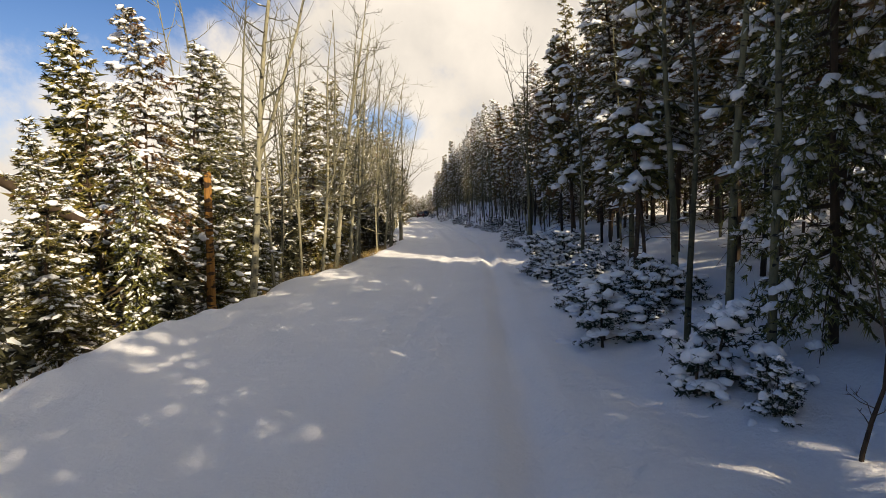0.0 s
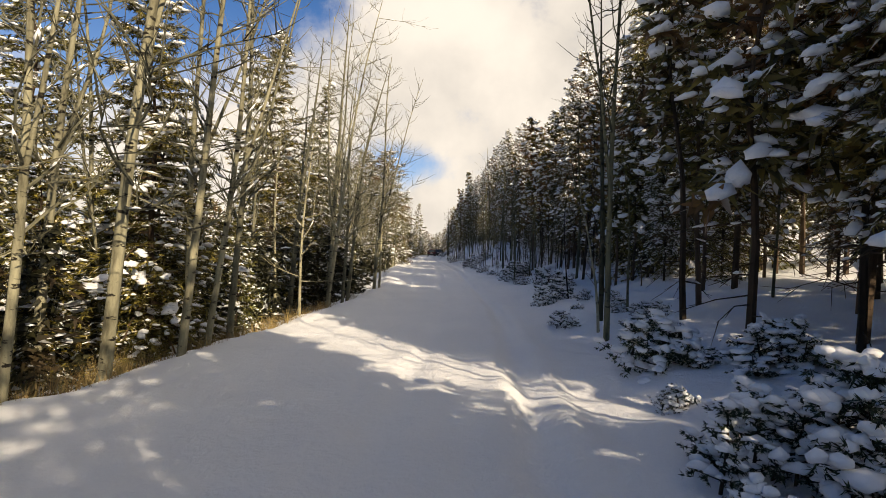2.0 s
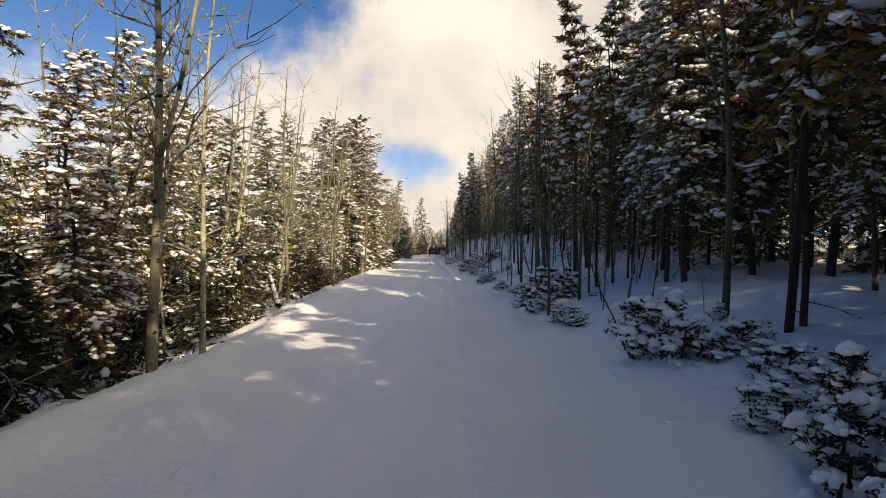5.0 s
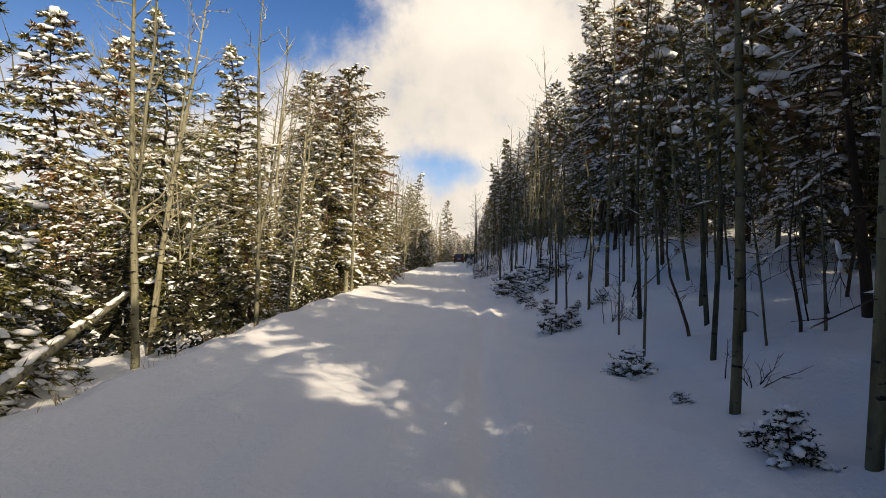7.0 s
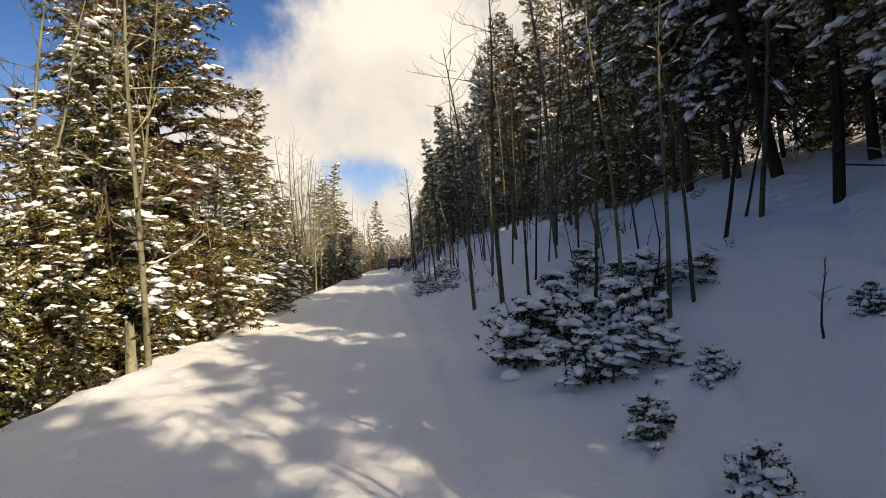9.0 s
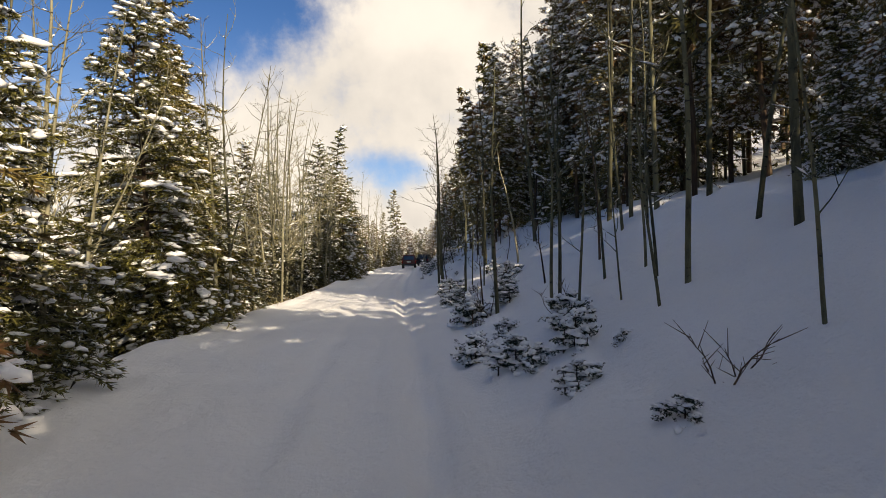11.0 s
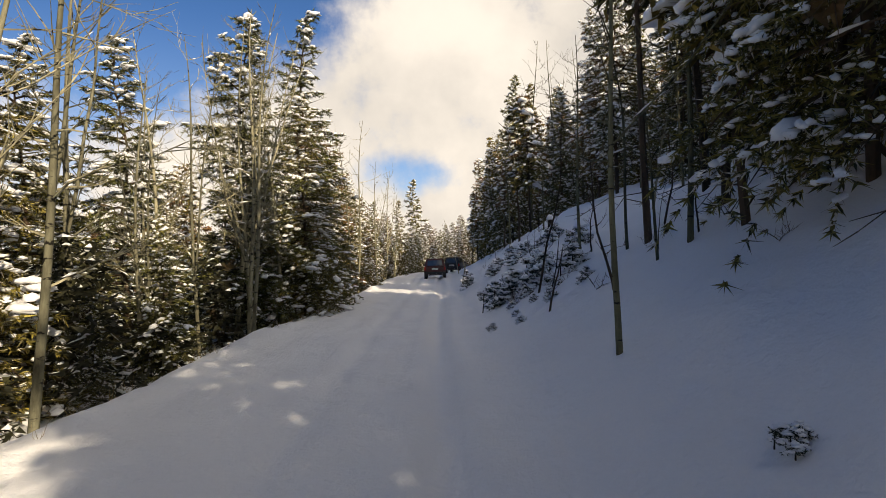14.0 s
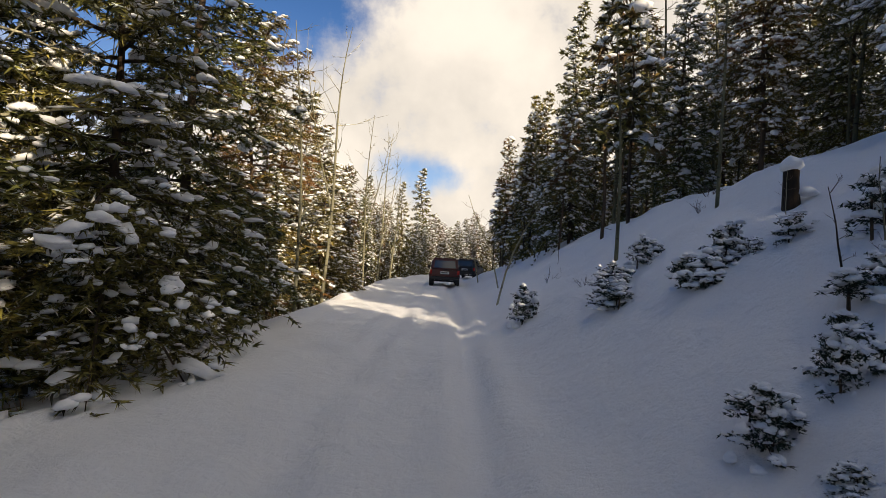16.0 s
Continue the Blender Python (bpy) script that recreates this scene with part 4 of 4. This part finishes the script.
OPENINGS += ((-8.0, 77.5, 4.2, 2.6), (-9.0, 70.0, 4.5, 2.0), (-9.0, 62.0, 4.0, 2.0), (-9.0, 53.0, 4.5, 2.0), (-8.5, 16.0, 4.0, 1.6), (-9.0, 26.0, 6.0, 1.4),
             (-8.6, 130.5, 4.5, 2.0), (-7.0, 136.0, 4.0, 2.0), (-8.0, 21.0, 5.5, 1.4), (-8.5, 38.0, 5.5, 1.6), (-9.0, 46.5, 4.5, 1.8))


def spot(xa, xb, ya, yb, gap, side, inset):
    x, y = rng.uniform(xa, xb), rng.uniform(ya, yb)
    if side > 0 and x < clear_right(y) - inset:
        return None
    if side < 0 and x > float(np.interp(y, Y_KEYS, LEFT_EDGE)) - 1.3 + inset:
        return None
    x += bend(y)
    return (x, y) if free(x, y, gap) else None


def tree_size(x, y, side):
    if side < 0 and y > 145:
        return rng.uniform(0.5, 0.8)
    if side < 0:
        return rng.uniform(0.4, 0.72) if rng.random() < 0.8 else rng.uniform(0.7, 0.95)
    if y < 9:
        return rng.uniform(0.58, 0.85)
    if x > 8.5 or 106 < y < 150:
        return rng.uniform(0.62, 0.95)
    return rng.uniform(0.72, 1.05)


def fill(count, xa, xb, ya, yb, near, gap, pines, side):
    made = 0
    for _ in range(count * 8):
        if made >= count:
            break
        q = spot(xa, xb, ya, yb, gap, side, 0.0)
        if not q:
            continue
        x, y = q
        pine = rng.random() < pines
        kinds = (PINES if pine else SPRUCES) if near else (FAR_PINES if pine else FAR_SPRUCES)
        size = tree_size(x, y, side)
        for cut in (1.0, 0.8, 0.62, 0.48, 0.36):
            if not in_open_sky(x, y, base_height(x, y) + 12 * size * cut):
                break
        else:
            continue
        size *= cut
        stand(rng.choice(kinds), x, y, rng.uniform(0, 360), size, (rng.uniform(-2, 2), rng.uniform(-2, 2)), 0.12, rng.uniform(0.9, 1.12) if side > 0 else rng.uniform(0.75, 1.0))
        TAKEN.append((x, y))
        made += 1


def undergrowth(count, xa, xb, ya, yb):
    """Small dense spruces along the edge of the drop."""
    for _ in range(count):
        q = spot(xa, xb, ya, yb, 0.9, -1, 0.4)
        if q:
            stand(rng.choice(FAR_SPRUCES), q[0], q[1], rng.uniform(0, 360), rng.uniform(0.2, 0.42), (0, 0), 0.1, rng.uniform(0.9, 1.2))
            TAKEN.append(q)


def fill_aspens(count, xa, xb, ya, yb, gap, side):
    for _ in range(count):
        q = spot(xa, xb, ya, yb, gap, side, 1.2)
        if not q:
            continue
        x, y = q
        lean = (rng.uniform(-3, 3), rng.uniform(0, 6)) if side < 0 else (rng.uniform(-2, 2), rng.uniform(-3, 2))
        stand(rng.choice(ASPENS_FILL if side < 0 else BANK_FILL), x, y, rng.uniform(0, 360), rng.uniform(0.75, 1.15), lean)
        TAKEN.append((x, y))


fill(20, 3.2, 7.0, -2, 128, True, 1.5, 0.92, 1)
fill(20, -8.5, -6.2, 6, 126, True, 1.5, 0.35, -1)
# unseen trees behind the start, added for the shade they cast ahead
fill(24, 4.0, 10.5, -14, 4, False, 1.6, 0.7, 1)
fill(40, 3.5, 9.5, -40, -4, False, 1.8, 0.7, 1)
fill(28, 6.0, 9.5, 0, 92, True, 1.6, 0.7, 1)
fill(50, 9.0, 15.5, -20, 92, False, 1.6, 0.7, 1)
fill(14, 6.5, 11, 92, 130, True, 1.9, 0.2, 1)
fill(14, 9.5, 15.5, 92, 130, False, 1.9, 0.25, 1)
fill(60, -17, -8, -6, 130, False, 1.7, 0.4, -1)
fill(16, 7.5, 13.5, 36, 74, False, 1.3, 0.75, 1)
fill(18, 8.5, 16, 98, 128, False, 1.8, 0.25, 1)
fill(52, 2.6, 20, 128, 200, False, 1.6, 0.5, 1)
fill(45, -18, -6.2, 126, 170, False, 1.6, 0.4, -1)
fill(90, -16, -5.8, 150, 225, False, 1.3, 0.5, -1)
undergrowth(50, -10.5, -5.6, 4, 132)
fill_aspens(75, -9.0, -5.0, 4, 100, 0.7, -1)
fill_aspens(25, -9.0, -5.0, 100, 170, 0.9, -1)
fill_aspens(110, 3.0, 13, 0, 130, 0.7, 1)
fill_aspens(30, 2.0, 10, 128, 170, 0.8, 1)
for k in range(84):
    # thickets of young stems on the bank
    x, y = (rng.uniform(1.9, 5.0), rng.uniform(65.5, 82.0)) if k < 34 else (rng.uniform(3.2, 7.0), rng.uniform(42.0, 66.0))
    if free(x, y, 0.5) and not in_open_sky(x, y, base_height(x, y) + 4):
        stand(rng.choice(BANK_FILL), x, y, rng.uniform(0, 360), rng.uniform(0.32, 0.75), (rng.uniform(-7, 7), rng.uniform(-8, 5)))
        TAKEN.append((x, y))


def fill_poles(count, xa, xb, ya, yb, gap):
    """Crowded slim pines whose bare stems stand close behind the bank."""
    for _ in range(count):
        q = spot(xa, xb, ya, yb, gap, 1, 1.6)
        if not q or in_open_sky(q[0], q[1], base_height(*q) + 8):
            continue
        stand(rng.choice(SLIM_PINES), q[0], q[1], rng.uniform(0, 360), rng.uniform(0.75, 1.2), (rng.uniform(-3, 3), rng.uniform(-3, 3)))
        TAKEN.append(q)


fill_poles(40, 3.4, 10, 8, 22, 0.6)
fill_poles(150, 3.6, 12, 20, 66, 0.55)
fill_poles(34, 3.6, 9, 64, 104, 0.7)
fill_aspens(44, 2.2, 6.0, 64, 104, 0.6, 1)
fill_poles(40, 2.5, 9, 126, 165, 0.6)
# small spruces added under the tall pines to keep sun off the bank
stand(SPRUCES[1], 8.5, 80.3, 40, 0.52)
stand(SPRUCES[0], 9.3, 79.4, 170, 0.47)
stand(SPRUCES[1], 7.9, 81.6, 260, 0.44)
for x, y, size in ((3.9, 104.6, 1.25), (4.5, 106.3, 1.3), (3.5, 107.4, 1.1), (5.1, 108.2, 1.3), (4.3, 101.8, 1.15), (3.2, 100.6, 1.0)):
    stand(rng.choice(SLIM_PINES), x, y, 90 * y, size, (rng.uniform(-3, 3), rng.uniform(-3, 3)))


def deep_wood(name, label, count, xa, xb, ya, yb, seed):
    """The crowded trees farther in, which cannot be told apart."""
    r = random.Random(seed)
    wood, leaf, load = Bag(), Bag(), Bag()
    for _ in range(count):
        x, y = r.uniform(xa, xb), r.uniform(ya, yb)
        x += bend(y)
        h = r.uniform(6.0, 10.0)
        z0 = base_height(x, y)
        if in_open_sky(x, y, z0 + h):
            continue
        wood.tube([Vector((x, y, z0 - 0.3)), Vector((x, y, z0 + h))], [0.012 * h, 0.02], 4)
        low, rad = r.uniform(0.08, 0.3), r.uniform(1.2, 2.1)
        for i in range(95):
            u = r.random() ** 0.8
            a, q = r.uniform(0, 6.28), rad * (1.02 - u) * r.uniform(0.35, 1.1)
            out = Vector((math.cos(a), math.sin(a), 0))
            p = Vector((x, y, z0 + h * (low + (1 - low) * u))) + out * q
            for k in range(3):
                leaf.blade(p, (out + Vector((r.uniform(-0.8, 0.8), r.uniform(-0.8, 0.8), r.uniform(-0.8, 0.5)))).normalized(), r.uniform(0.45, 0.85), r.uniform(0.22, 0.4), r)
            if r.random() < 0.35:
                load.flake(p + UP * 0.03, r.uniform(0.14, 0.3), 0.1, r)
    root = tagged(new(name), label, "forest", kind="stuff")
    tagged(child("trunks", wood.mesh("trunks", CONIFER_BARK), root), kind="stuff")
    tagged(child("crowns", leaf.mesh("crowns", PINE), root), kind="stuff")
    tagged(child("snow_load", load.mesh("snow_load", SNOW_LOAD), root), kind="stuff")


deep_wood("deep_wood", "crowded dark conifers deep in the snowy wood", 190, 14, 34, -45, 175, 3)


def thicket(name, label, count, xa, xb, ya, yb, seed):
    """Low young spruces growing into one another below the edge of the road."""
    r = random.Random(seed)
    leaf, load = Bag(), Bag()
    for _ in range(count):
        y = r.uniform(ya, yb)
        x = float(np.interp(y, Y_KEYS, LEFT_EDGE)) + bend(y) - r.uniform(xa, xb)
        if any((x - a) ** 2 + (y - b) ** 2 < 1.2 for a, b in LOG_LINE):
            continue
        h, rad, z0 = r.uniform(1.2, 3.6), r.uniform(0.5, 1.1), base_height(x, y) - 0.1
        for i in range(50):
            u = r.random() ** 0.9
            a, q = r.uniform(0, 6.28), rad * (1.05 - u) * r.uniform(0.3, 1.1)
            out = Vector((math.cos(a), math.sin(a), 0))
            p = Vector((x, y, z0 + h * u)) + out * q
            for k in range(6):
                leaf.blade(p + Vector((r.uniform(-0.15, 0.15), r.uniform(-0.15, 0.15), r.uniform(-0.1, 0.1))), (out + Vector((r.uniform(-0.8, 0.8), r.uniform(-0.8, 0.8), r.uniform(-0.9, 0.4)))).normalized(), r.uniform(0.14, 0.32), r.uniform(0.06, 0.12), r)
            if r.random() < 0.13:
                load.flake(p + UP * 0.03, r.uniform(0.07, 0.2), 0.07, r)
    root = tagged(new(name), label, "forest", kind="stuff")
    tagged(child("crowns", leaf.mesh("crowns", SHADED_UNDERGROWTH), root), kind="stuff")
    tagged(child("snow_load", load.mesh("snow_load", SNOW_LOAD), root), kind="stuff")


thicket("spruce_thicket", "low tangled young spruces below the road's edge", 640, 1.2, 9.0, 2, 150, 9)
deep_wood("deep_wood", "crowded dark conifers at the foot of the slope", 110, -34, -17, -20, 215, 4)
drop_first(FIRST_COPIES)

# ---------------------------------------------------------------- cars
def paint(name, colour):
    m, nt, b = material(name, 0.45, 0.0, 0.35)
    dirt = noise_node(nt, 2.5, 6)
    nt.links.new(ramp_node(nt, dirt, (0.35, colour), (0.75, tuple(0.7 * v + 0.012 for v in colour))), b.inputs["Base Color"])
    b.inputs["Coat Weight"].default_value = 0.15
    return m


RUBBER = plain_material("tyre_rubber", (0.018, 0.018, 0.02), 0.85)
STEEL = plain_material("bright_steel", (0.5, 0.5, 0.5), 0.35, 1.0)
DARK_TRIM = plain_material("dark_trim", (0.025, 0.025, 0.027), 0.6)
CAR_GLASS, _nt, _b = material("tinted_car_glass", 0.06, 0.0, 0.8)
_b.inputs["Base Color"].default_value = (0.03, 0.04, 0.05, 1)
TAIL_RED = plain_material("red_tail_lamp", (0.35, 0.015, 0.012), 0.2, 0.0, 0.6)
PLATE_WHITE = plain_material("white_plate", (0.7, 0.7, 0.68), 0.4)


def solid(name, bm, mat, parent, label="", bevel=0.0):
    if bevel:
        bmesh.ops.bevel(bm, geom=list(bm.edges), offset=bevel, segments=2, affect="EDGES", clamp_overlap=True)
    me = bpy.data.meshes.new(name)
    bm.to_mesh(me)
    bm.free()
    me.materials.append(mat)
    return child(name, me, parent, label)


def block(x0, x1, y0, y1, z0, z1, top=(0, 0, 0, 0)):
    """A box; top draws the upper face in: left, right, rear, front."""
    bm = bmesh.new()
    v = [bm.verts.new(c) for c in ((x0, y0, z0), (x1, y0, z0), (x1, y1, z0), (x0, y1, z0),
                                   (x0 + top[0], y0 + top[2], z1), (x1 - top[1], y0 + top[2], z1), (x1 - top[1], y1 - top[3], z1), (x0 + top[0], y1 - top[3], z1))]
    for q in ((3, 2, 1, 0), (4, 5, 6, 7), (0, 1, 5, 4), (1, 2, 6, 5), (2, 3, 7, 6), (3, 0, 4, 7)):
        bm.faces.new([v[i] for i in q])
    return bm


def wheel_part(parent, x, y, r, w):
    def disc(radius, width, hollow):
        bm = bmesh.new()
        rings = []
        prof = ((-width / 2, radius * hollow), (-width / 2, radius * 0.93), (-width * 0.38, radius), (width * 0.38, radius), (width / 2, radius * 0.93), (width / 2, radius * hollow))
        for px, pr in prof:
            rings.append([bm.verts.new((x + px, y + pr * math.cos(a), r + pr * math.sin(a))) for a in [2 * math.pi * k / 24 for k in range(24)]])
        for a, b in zip(rings, rings[1:]):
            for k in range(24):
                bm.faces.new((a[k], a[(k + 1) % 24], b[(k + 1) % 24], b[k]))
        bm.faces.new(rings[0][::-1])
        bm.faces.new(rings[-1])
        return bm
    tyre = solid("tyre", disc(r, w, 0.6), RUBBER, parent, "black winter tyre with packed snow")
    solid("rim", disc(r * 0.58, w * 0.9 + 0.03, 0.3), STEEL, tyre, "grey steel rim")


def off_roader(label, colour, x, y, turn):
    root = tagged(new("off_road_car"), label, "car", "cars ahead")
    body = solid("body", block(-0.92, 0.92, 0.0, 4.5, 0.52, 1.12, (0.04, 0.04, 0.03, 0.06)), colour, root, "", 0.06)
    solid("cabin", block(-0.86, 0.86, 0.04, 2.95, 1.10, 1.80, (0.14, 0.14, 0.16, 0.55)), colour, root, "", 0.05)
    solid("rear_window", block(-0.66, 0.66, 0.035, 0.10, 1.20, 1.64, (0.06, 0.06, 0.105, -0.105)), CAR_GLASS, root, "tinted rear window", 0.01)
    for s in (-1, 1):
        xs = sorted((s * 0.80, s * 0.875))
        lean_in = (0.10, -0.10) if s < 0 else (-0.10, 0.10)
        solid("side_window", block(xs[0], xs[1], 0.35, 1.35, 1.20, 1.66, (*lean_in, 0.08, 0.02)), CAR_GLASS, root, "tinted side window", 0.008)
        solid("side_window", block(xs[0], xs[1], 1.45, 2.45, 1.20, 1.66, (*lean_in, 0.02, 0.28)), CAR_GLASS, root, "tinted side window", 0.008)
        solid("tail_lamp", block(s * 0.83 - 0.07, s * 0.83 + 0.07, -0.035, 0.06, 0.82, 1.08), TAIL_RED, root, "red tail lamp", 0.01)
        solid("wing_mirror", block(s * 1.02 - 0.09, s * 1.02 + 0.09, 2.55, 2.66, 1.12, 1.30), DARK_TRIM, root, "", 0.02)
        solid("roof_rail", block(s * 0.62 - 0.02, s * 0.62 + 0.02, 0.5, 2.2, 1.79, 1.85), DARK_TRIM, root, "", 0.008)
        solid("mud_flap", block(s * 0.78 - 0.13, s * 0.78 + 0.13, 0.40, 0.42, 0.22, 0.55), DARK_TRIM, root)
        solid("sill", block(s * 0.84 - 0.05, s * 0.84 + 0.05, 1.25, 3.1, 0.40, 0.52), DARK_TRIM, root, "", 0.015)
        for yy in (0.85, 3.55):
            wheel_part(root, s * 0.80, yy, 0.38, 0.26)
            solid("wheel_arch", block(s * 0.90 - 0.05, s * 0.90 + 0.05, yy - 0.48, yy + 0.48, 0.62, 0.84, (0, 0, 0.22, 0.22)), DARK_TRIM, root, "", 0.02)
    solid("rear_bumper", block(-0.90, 0.90, -0.14, 0.02, 0.48, 0.68), DARK_TRIM, root, "dark rear bumper", 0.03)
    plate = solid("number_plate", block(-0.26, 0.26, -0.03, 0.02, 0.84, 0.99), PLATE_WHITE, root, "white plate", 0.008)
    solid("plate_bar", block(-0.2, 0.2, -0.036, -0.028, 0.89, 0.94), DARK_TRIM, plate, "dark bar")
    solid("tailgate_handle", block(-0.12, 0.12, -0.02, 0.02, 1.03, 1.07), DARK_TRIM, root, "", 0.008)
    solid("axle", block(-0.7, 0.7, 0.8, 0.9, 0.34, 0.44), DARK_TRIM, root, "", 0.02)
    root.matrix_world = pose(x, y, base_height(x, y) - 0.07, 0, 0, turn)
    return root


off_roader("dusty red off-road car on the snowy road", paint("dark_red_paint", (0.07, 0.006, 0.006)), -1.05, 143.0, 0)
off_roader("dark off-road car halted farther up the road", paint("black_paint", (0.02, 0.021, 0.024)), 0.75, 158.0, -14)


# ---------------------------------------------------------------- fallen wood, stump, dry grass
def log(name, label, a, b, ra, rb, bark, snow, seed):
    r = random.Random(seed)
    root = tagged(new(name), label, "log")
    a, b = Vector(a), Vector(b)
    n = 9
    pts = [a.lerp(b, i / n) + Vector((r.uniform(-0.02, 0.02), r.uniform(-0.02, 0.02), r.uniform(-0.03, 0.03))) * (1 if 0 < i < n else 0) for i in range(n + 1)]
    wood, stub, load = Bag(), Bag(), Bag()
    wood.tube(pts, [ra + (rb - ra) * i / n for i in range(n + 1)], 9)
    for i in range(7):
        s = r.uniform(1, n - 1)
        p = pts[int(s)].lerp(pts[int(s) + 1], s - int(s))
        d = Vector((r.uniform(-1, 1), r.uniform(-1, 1), r.uniform(-0.1, 1))).normalized()
        stub.tube([p, p + d * r.uniform(0.15, 0.5)], [0.02, 0.006], 4)
    if snow:
        for i in range(34):
            s = r.uniform(0.2, n - 0.3)
            p = pts[int(s)].lerp(pts[int(s) + 1], s - int(s))
            rad = ra + (rb - ra) * s / n
            load.lump(p + UP * rad * 0.85, b - a, r.uniform(0.18, 0.36), rad * 0.95, rad * 0.75, r, True)
    child("trunk", wood.mesh("trunk", bark, True), root)
    tagged(child("branch_stub", stub.mesh("branch_stub", bark), root), kind="stuff")
    if snow:
        tagged(child("snow_load", load.mesh("snow_load", SNOW_LOAD, True), root, "ridge of snow along the top"), kind="stuff")


log("leaning_log", "pale dead aspen trunk leaning into the trees", (-5.8, 50.0, -0.3), (-8.8, 58.4, 0.7), 0.12, 0.07, ASPEN_BARK, True, 1)
log("fallen_log", "toppled trunk under a thick ridge of snow", (-9.2, 15.5, 0.1), (-13.8, 13.4, 3.5), 0.16, 0.13, CONIFER_BARK, True, 2)
log("fallen_log", "dark log lying half under snow on the bank", (5.7, 35.0, 0.95), (6.5, 32.4, 1.15), 0.09, 0.07, CONIFER_BARK, True, 3)
log("fallen_log", "dark log lying half under snow on the bank", (8.6, 39.3, 1.4), (10.9, 38.2, 1.65), 0.10, 0.07, CONIFER_BARK, True, 4)
log("broken_log", "short broken log sticking out of the snow", (2.45, 94.75, 1.02), (2.8, 94.45, 1.42), 0.045, 0.03, CONIFER_BARK, False, 5)


def snag(name, label, x, y, h, r0, bark, cap, seed):
    """A broken standing trunk with a splintered top."""
    r = random.Random(seed)
    root = tagged(new(name), label, "stump")
    bm = bmesh.new()
    z0 = base_height(x, y)
    rings = []
    for k, u in enumerate((-0.35, 0.0, 0.12, 0.4, 0.7, 0.95)):
        ring = []
        for i in range(14):
            a = 2 * math.pi * i / 14
            rad = r0 * (1.25 if k < 2 else 1.1 if k == 2 else 1.0 - 0.12 * u) * r.uniform(0.9, 1.1)
            up = h * u + (r.uniform(-0.10, 0.16) * min(h, 0.8) if k == 5 else 0)
            ring.append(bm.verts.new((rad * math.cos(a), rad * math.sin(a), up if u > 0 else min(up, 0.0) - (0.3 if k == 0 else 0))))
        rings.append(ring)
    for a, b in zip(rings, rings[1:]):
        for i in range(14):
            bm.faces.new((a[i], a[(i + 1) % 14], b[(i + 1) % 14], b[i]))
    bm.faces.new(rings[-1])
    solid("trunk", bm, bark, root)
    if cap:
        load = Bag()
        load.pillow(Vector((0, 0, h * 1.0)), r0 * 1.55, r0 * 1.5, r)
        load.pillow(Vector((r0 * 1.5, -0.1, h * 0.42)), r0 * 1.1, r0 * 0.8, r)
        child("snow_cap", load.mesh("snow_cap", SNOW_LOAD, True), root, "round cap of snow")
    root.matrix_world = pose(x, y, z0 - 0.05, r.uniform(-3, 3), r.uniform(-3, 3), 0)


snag("tree_stump", "dark rotten stump with a snow cap on the bank", 3.66, 117.66, 0.66, 0.11, CONIFER_BARK, True, 1)
snag("dead_snag", "short splintered dead stem in the snow", 1.62, 85.3, 1.0, 0.02, CONIFER_BARK, False, 5)
snag("broken_pine", "splintered orange pine trunk stripped of its bark", -8.8, 14.5, 3.9, 0.10, RAW_WOOD, False, 2)
snag("broken_aspen", "pale broken trunk standing at the edge of the wood", -5.6, 70.6, 1.15, 0.11, ASPEN_BARK, False, 3)


def grass(name, label, n, ya, yb, xa, xb, tall, seed):
    r = random.Random(seed)
    bag = Bag()
    for _ in range(n):
        y = r.uniform(ya, yb)
        x = float(np.interp(y, Y_KEYS, LEFT_EDGE)) + bend(y) + r.uniform(xa, xb)
        if noise.noise((x * 0.8, y * 0.8, 3.0)) < -0.05:
            continue
        p = Vector((x, y, base_height(x, y)))
        for k in range(5):
            d = Vector((r.uniform(-0.5, 0.5), r.uniform(-0.5, 0.5), 1)).normalized()
            q = p + Vector((r.uniform(-0.06, 0.06), r.uniform(-0.06, 0.06), 0))
            bag.blade(q, d, tall * r.uniform(0.4, 1.2), 0.008, r)
    ob = new(name, bag.mesh(name, DRY_GRASS))
    tagged(ob, label, "grass", kind="stuff")


grass("dry_grass", "golden dry grass poking through the snow at the road's edge", 1100, 17, 33, -1.1, 0.15, 0.42, 1)
grass("dry_grass", "sparse dry stalks along the edge of the drop", 420, 34, 124, -0.9, 0.25, 0.3, 2)
grass("dry_grass", "sparse dry stalks along the edge of the drop", 90, 5, 17, -1.0, 0.1, 0.28, 3)
